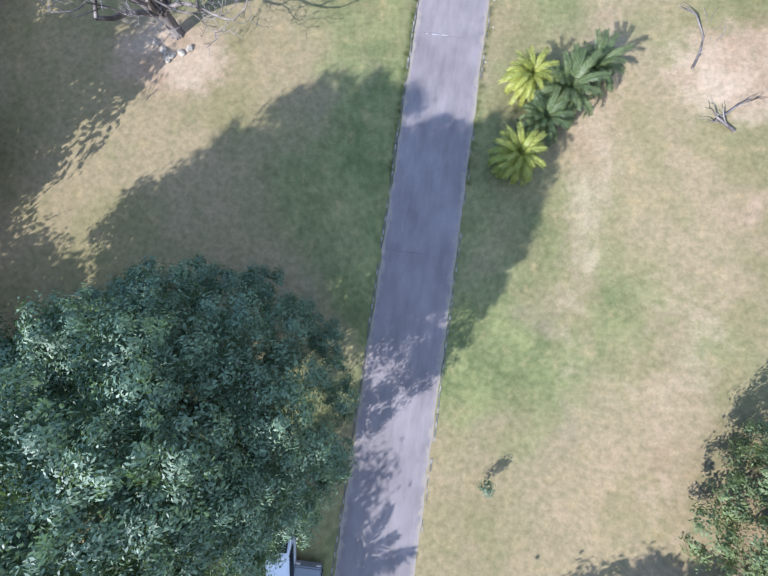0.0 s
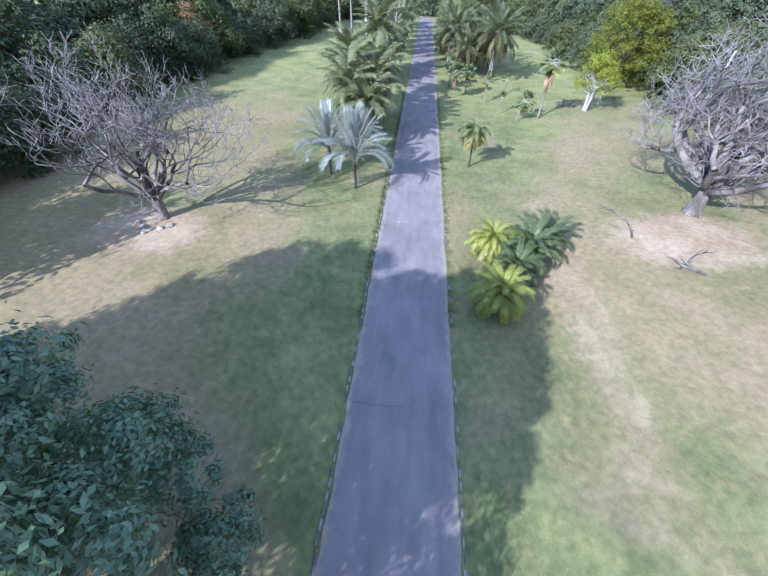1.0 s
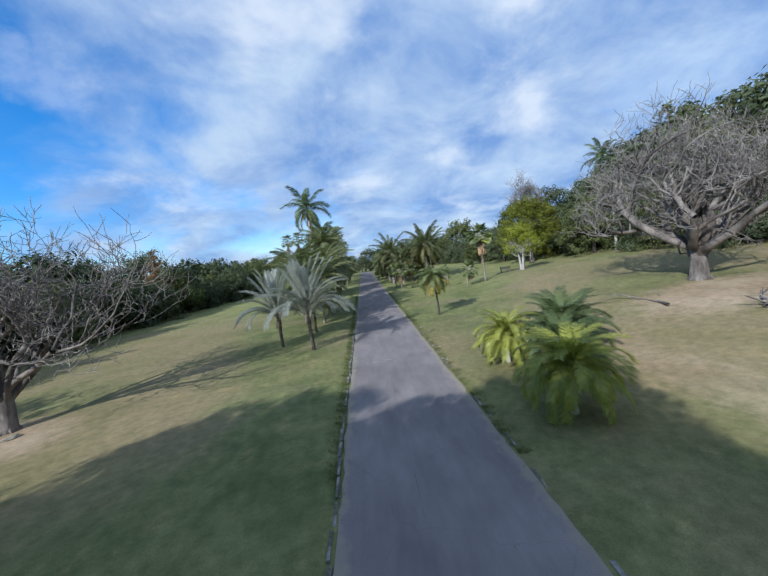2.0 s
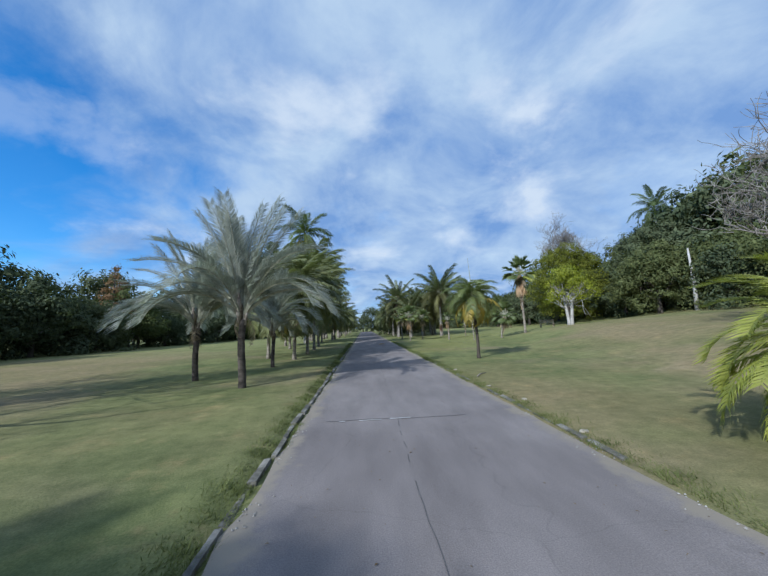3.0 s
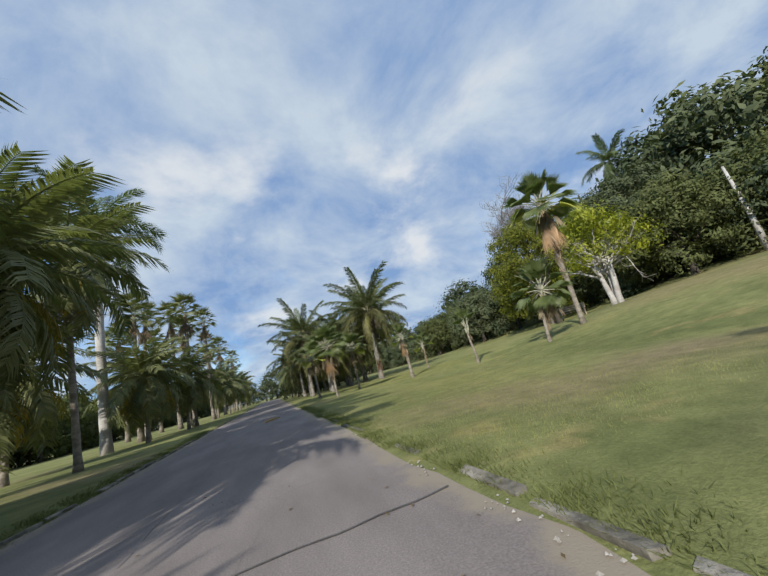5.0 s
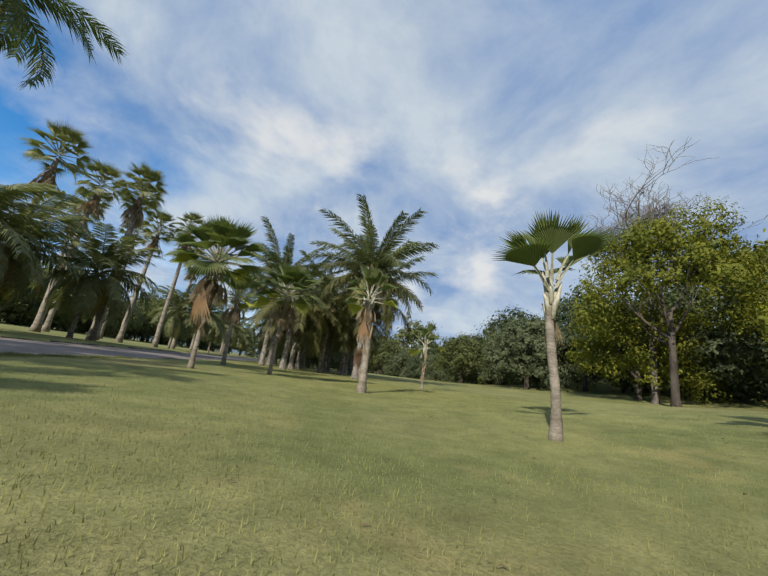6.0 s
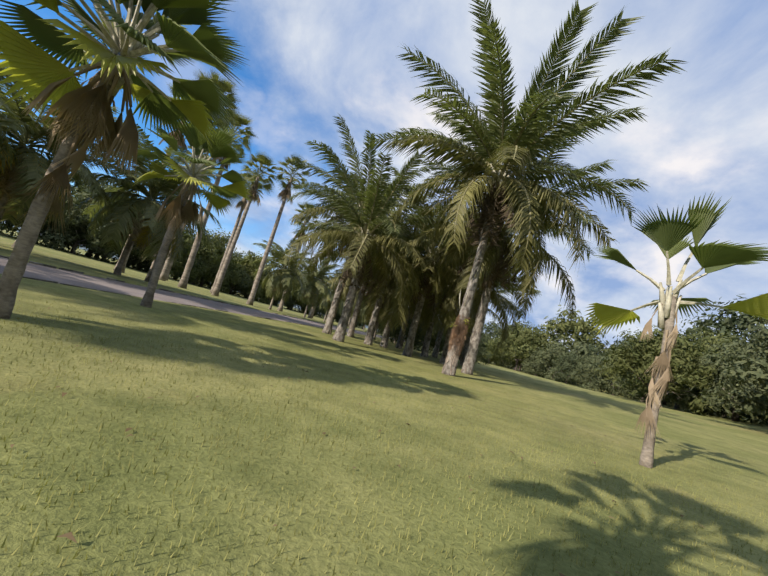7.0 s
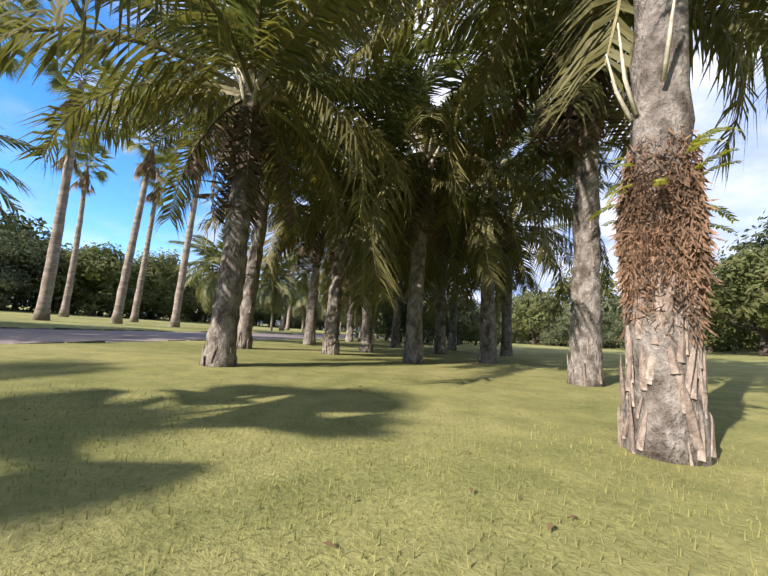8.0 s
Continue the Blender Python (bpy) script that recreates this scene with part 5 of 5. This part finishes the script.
def car(at, turn, paint, label):
    p = thing("car", on_ground(*at, -0.01), label, "car", "parked cars", turn)
    bm = bmesh.new()
    prof = [(-2.1, 0.35), (-2.15, 0.75), (-1.3, 0.90), (-0.6, 1.42), (0.75, 1.45), (1.55, 1.0), (2.1, 0.85), (2.15, 0.35)]
    left = [bm.verts.new((x, -0.82 + (0.16 if z > 1.2 else 0), z)) for x, z in prof]
    right = [bm.verts.new((x, 0.82 - (0.16 if z > 1.2 else 0), z)) for x, z in prof]
    bm.faces.new(left[::-1]), bm.faces.new(right)
    for i in range(len(prof)):
        j = (i + 1) % len(prof)
        bm.faces.new((left[i], left[j], right[j], right[i]))
    bmesh.ops.bevel(bm, geom=list(bm.edges), offset=0.06, segments=2, affect="EDGES")
    me = bpy.data.meshes.new("body")
    bm.to_mesh(me)
    bm.free()
    me.materials.append(M[paint])
    part("body", me, p)
    for pts in (((-1.26, -0.6, 0.96), (-1.26, 0.6, 0.96), (-0.66, 0.55, 1.40), (-0.66, -0.55, 1.40)), ((1.50, 0.6, 1.06), (1.50, -0.6, 1.06), (0.82, -0.55, 1.44), (0.82, 0.55, 1.44))):
        part("windscreen", Build().face(*[Vector(q) + Vector((-0.02 if q[0] < 0 else 0.02, 0, 0.02)) for q in pts]).mesh("windscreen", M["glass"]), p)
    for sy in (-1, 1):
        y0, y1 = sy * 0.835, sy * 0.69
        part("side_window", Build().face((-1.0, y0, 0.98), (1.2, y0, 1.02), (0.7, y1, 1.38), (-0.55, y1, 1.36)).mesh("side_window", M["glass"]), p)
        for x in (-1.35, 1.35):
            wheel = part("wheel", Build().tube([(x, sy * 0.68, 0.32), (x, sy * 0.86, 0.32)], [0.32, 0.32], 16).mesh("wheel", M["rubber"]), p)
            part("rim", Build().tube([(x, sy * 0.84, 0.32), (x, sy * 0.872, 0.32)], [0.2, 0.18], 14).mesh("rim", M["grey_paint"]), wheel, "grey metal rim")
        for x in (-2.16, 2.16):
            part("lamp", Build().box((x - 0.03, sy * 0.62 - 0.14, 0.62), (x + 0.03, sy * 0.62 + 0.14, 0.74)).mesh("lamp", M["lamp_glass"]), p)


car((-5.6, -10.4), 1.75, "white_paint", "white car parked in the tree's shade")
car((-3.9, -12.6), 1.6, "grey_paint", "grey car parked beside the lane")

# ---------------------------------------------------------------- small growth
shrub = thing("shrub", on_ground(5.9, -4.6), "small dark young shrub alone on the lawn", "shrub")
part("stem", Build().tube([(0, 0, -0.05), (0.02, 0, 0.9)], [0.03, 0.015], 6).mesh("stem", M["darkbark"]), shrub)
part("crown", crown_mesh("crown", M["leaf"], 9, [(0, 0, 0.75, 0.35, 0.35, 0.5)], 14, 12, 0.25, 0.09), shrub)

# a dry leaf sheath that fell on the lane
sheath = thing("fallen_sheath", (0.89, 55.3, 0.03), "curled yellow-brown palm sheath fallen on the lane", "palm sheath", "", 0.6)
b = Build()
for i in range(7):
    for k in range(5):
        a, s = radians(-60 + 30 * k), i / 6
        wd = 0.16 * math.sin(math.pi * (0.12 + 0.8 * s))
        b.v.append(Vector((0.8 * s - 0.4, wd * math.sin(a), 0.02 + wd * (1 - math.cos(a)) + 0.03 * s)))
b.f = [(i * 5 + k, i * 5 + k + 1, i * 5 + k + 6, i * 5 + k + 5) for i in range(6) for k in range(4)]
part("shell", b.mesh("shell", M["rust"], True), sheath)

g = np.random.default_rng(5)
n = 240000
tx = g.uniform(0, 1, n)
cy = 41 + 31 * tx
cx = np.interp(cy, [41, 44, 48, 50, 54, 58, 62, 66, 72], [3.5, 4.5, 6.8, 7.9, 9.5, 10.8, 11, 10.5, 9.6])
off = g.normal(size=n) * 2.6
px, py = cx + off, cy + g.uniform(-0.5, 0.5, n)
keep = px > 2.75
px, py = px[keep], py[keep]
pz = np.array([ground_z(x, y) for x, y in zip(px, py)])
h = g.uniform(0.014, 0.040, len(px)) * (0.5 + 0.9 * g.random(len(px)) ** 2)
a = g.uniform(0, 6.283, len(px))
wx, wy = np.cos(a) * 0.0032, np.sin(a) * 0.0032
lx, ly = g.normal(size=len(px)) * 0.007, g.normal(size=len(px)) * 0.007
tri = np.stack([np.stack([px - wx, py - wy, pz - 0.005], 1), np.stack([px + wx, py + wy, pz - 0.005], 1), np.stack([px + lx, py + ly, pz + h], 1)], axis=1)
tagged(new("grass", quads_mesh("grass", tri.reshape(-1, 3), M["grass"], 3)), "short coarse mown grass blades", "grass", kind="stuff")

# rough uncut grass along both kerbs
n = 120000
py = g.uniform(14, 62, n)
side = np.where(g.random(n) < 0.6, -1.0, 1.0)
px = side * (2.49 + np.abs(g.normal(size=n)) * 0.22 - 0.13 * (np.sin(py * 1.3 + side) * np.sin(py * 0.47) > 0.35) * g.random(n))
clump = 0.5 + 0.5 * np.sin(py * 3.1 + side * 2) * np.sin(py * 7.7)
keep = g.random(n) < 0.25 + 0.75 * clump
px, py, clump = px[keep], py[keep], clump[keep]
pz = np.array([ground_z(x, y) for x, y in zip(px, py)])
h = g.uniform(0.025, 0.075, len(px)) * (0.5 + 0.7 * clump)
a = g.uniform(0, 6.283, len(px))
wx, wy = np.cos(a) * 0.006, np.sin(a) * 0.006
lx, ly = g.normal(size=len(px)) * 0.04 - 0.03 * np.sign(px), g.normal(size=len(px)) * 0.04
tri = np.stack([np.stack([px - wx, py - wy, pz - 0.01], 1), np.stack([px + wx, py + wy, pz - 0.01], 1), np.stack([px + lx, py + ly, pz + h], 1)], axis=1)
tagged(new("verge_grass", quads_mesh("verge_grass", tri.reshape(-1, 3), M["verge"], 3)), "rough uncut grass along the kerbs", "grass", kind="stuff")

n = 2200
py = g.uniform(12, 60, n)
side = np.where(g.random(n) < 0.65, -1.0, 1.0)
px = side * (2.44 - np.abs(g.normal(size=n)) * 0.11)
keep = np.sin(py * 2.3 + side) * np.sin(py * 0.9) > -0.25
px, py = px[keep], py[keep]
sz = g.uniform(0.004, 0.015, (len(px), 1))
crumb = np.array([(-1, -0.7, -0.4), (0.9, -1, -0.4), (1, 0.8, -0.4), (-0.8, 1, -0.4), (0.1, -0.1, 0.7)])
turn_a = g.uniform(0, 6.283, len(px))
rot = np.stack([np.stack([np.cos(turn_a), -np.sin(turn_a)], 1), np.stack([np.sin(turn_a), np.cos(turn_a)], 1)], 1)
cv = np.repeat(crumb[None], len(px), 0) * sz[:, None]
cv[:, :, :2] = np.einsum("nij,nkj->nki", rot, cv[:, :, :2])
cv += np.stack([px, py, np.full(len(px), 0.036)], 1)[:, None]
tri = cv[:, [0, 1, 4, 1, 2, 4, 2, 3, 4, 3, 0, 4]].reshape(-1, 3)
tagged(new("grit", quads_mesh("grit", tri, M["kerb_light"], 3)), "pale grit and crumbled asphalt along the kerbs", "gravel", kind="stuff")

n = 800
px = np.concatenate([g.normal(size=n) * 2.2 + 10.5, g.uniform(-2.3, 2.3, 500)])
py = np.concatenate([g.uniform(48, 76, n), g.uniform(5, 60, 500)])
pz = np.array([0.036 if abs(x) < 2.4 else ground_z(x, y) + 0.015 for x, y in zip(px, py)])
a = g.uniform(0, 6.283, len(px))
s = g.uniform(0.010, 0.030, len(px))
dx, dy = np.cos(a) * s, np.sin(a) * s
up = g.uniform(0.0, 0.02, len(px))
lq = np.stack([np.stack([px - dx, py - dy, pz], 1), np.stack([px + dy * 0.4, py - dx * 0.4, pz + up], 1), np.stack([px + dx, py + dy, pz + up * 0.5], 1), np.stack([px - dy * 0.4, py + dx * 0.4, pz + up], 1)], axis=1)
tagged(new("leaf_litter", quads_mesh("leaf_litter", lq.reshape(-1, 3), M["litter"])), "scattered dry brown fallen leaves", "leaves", kind="stuff")
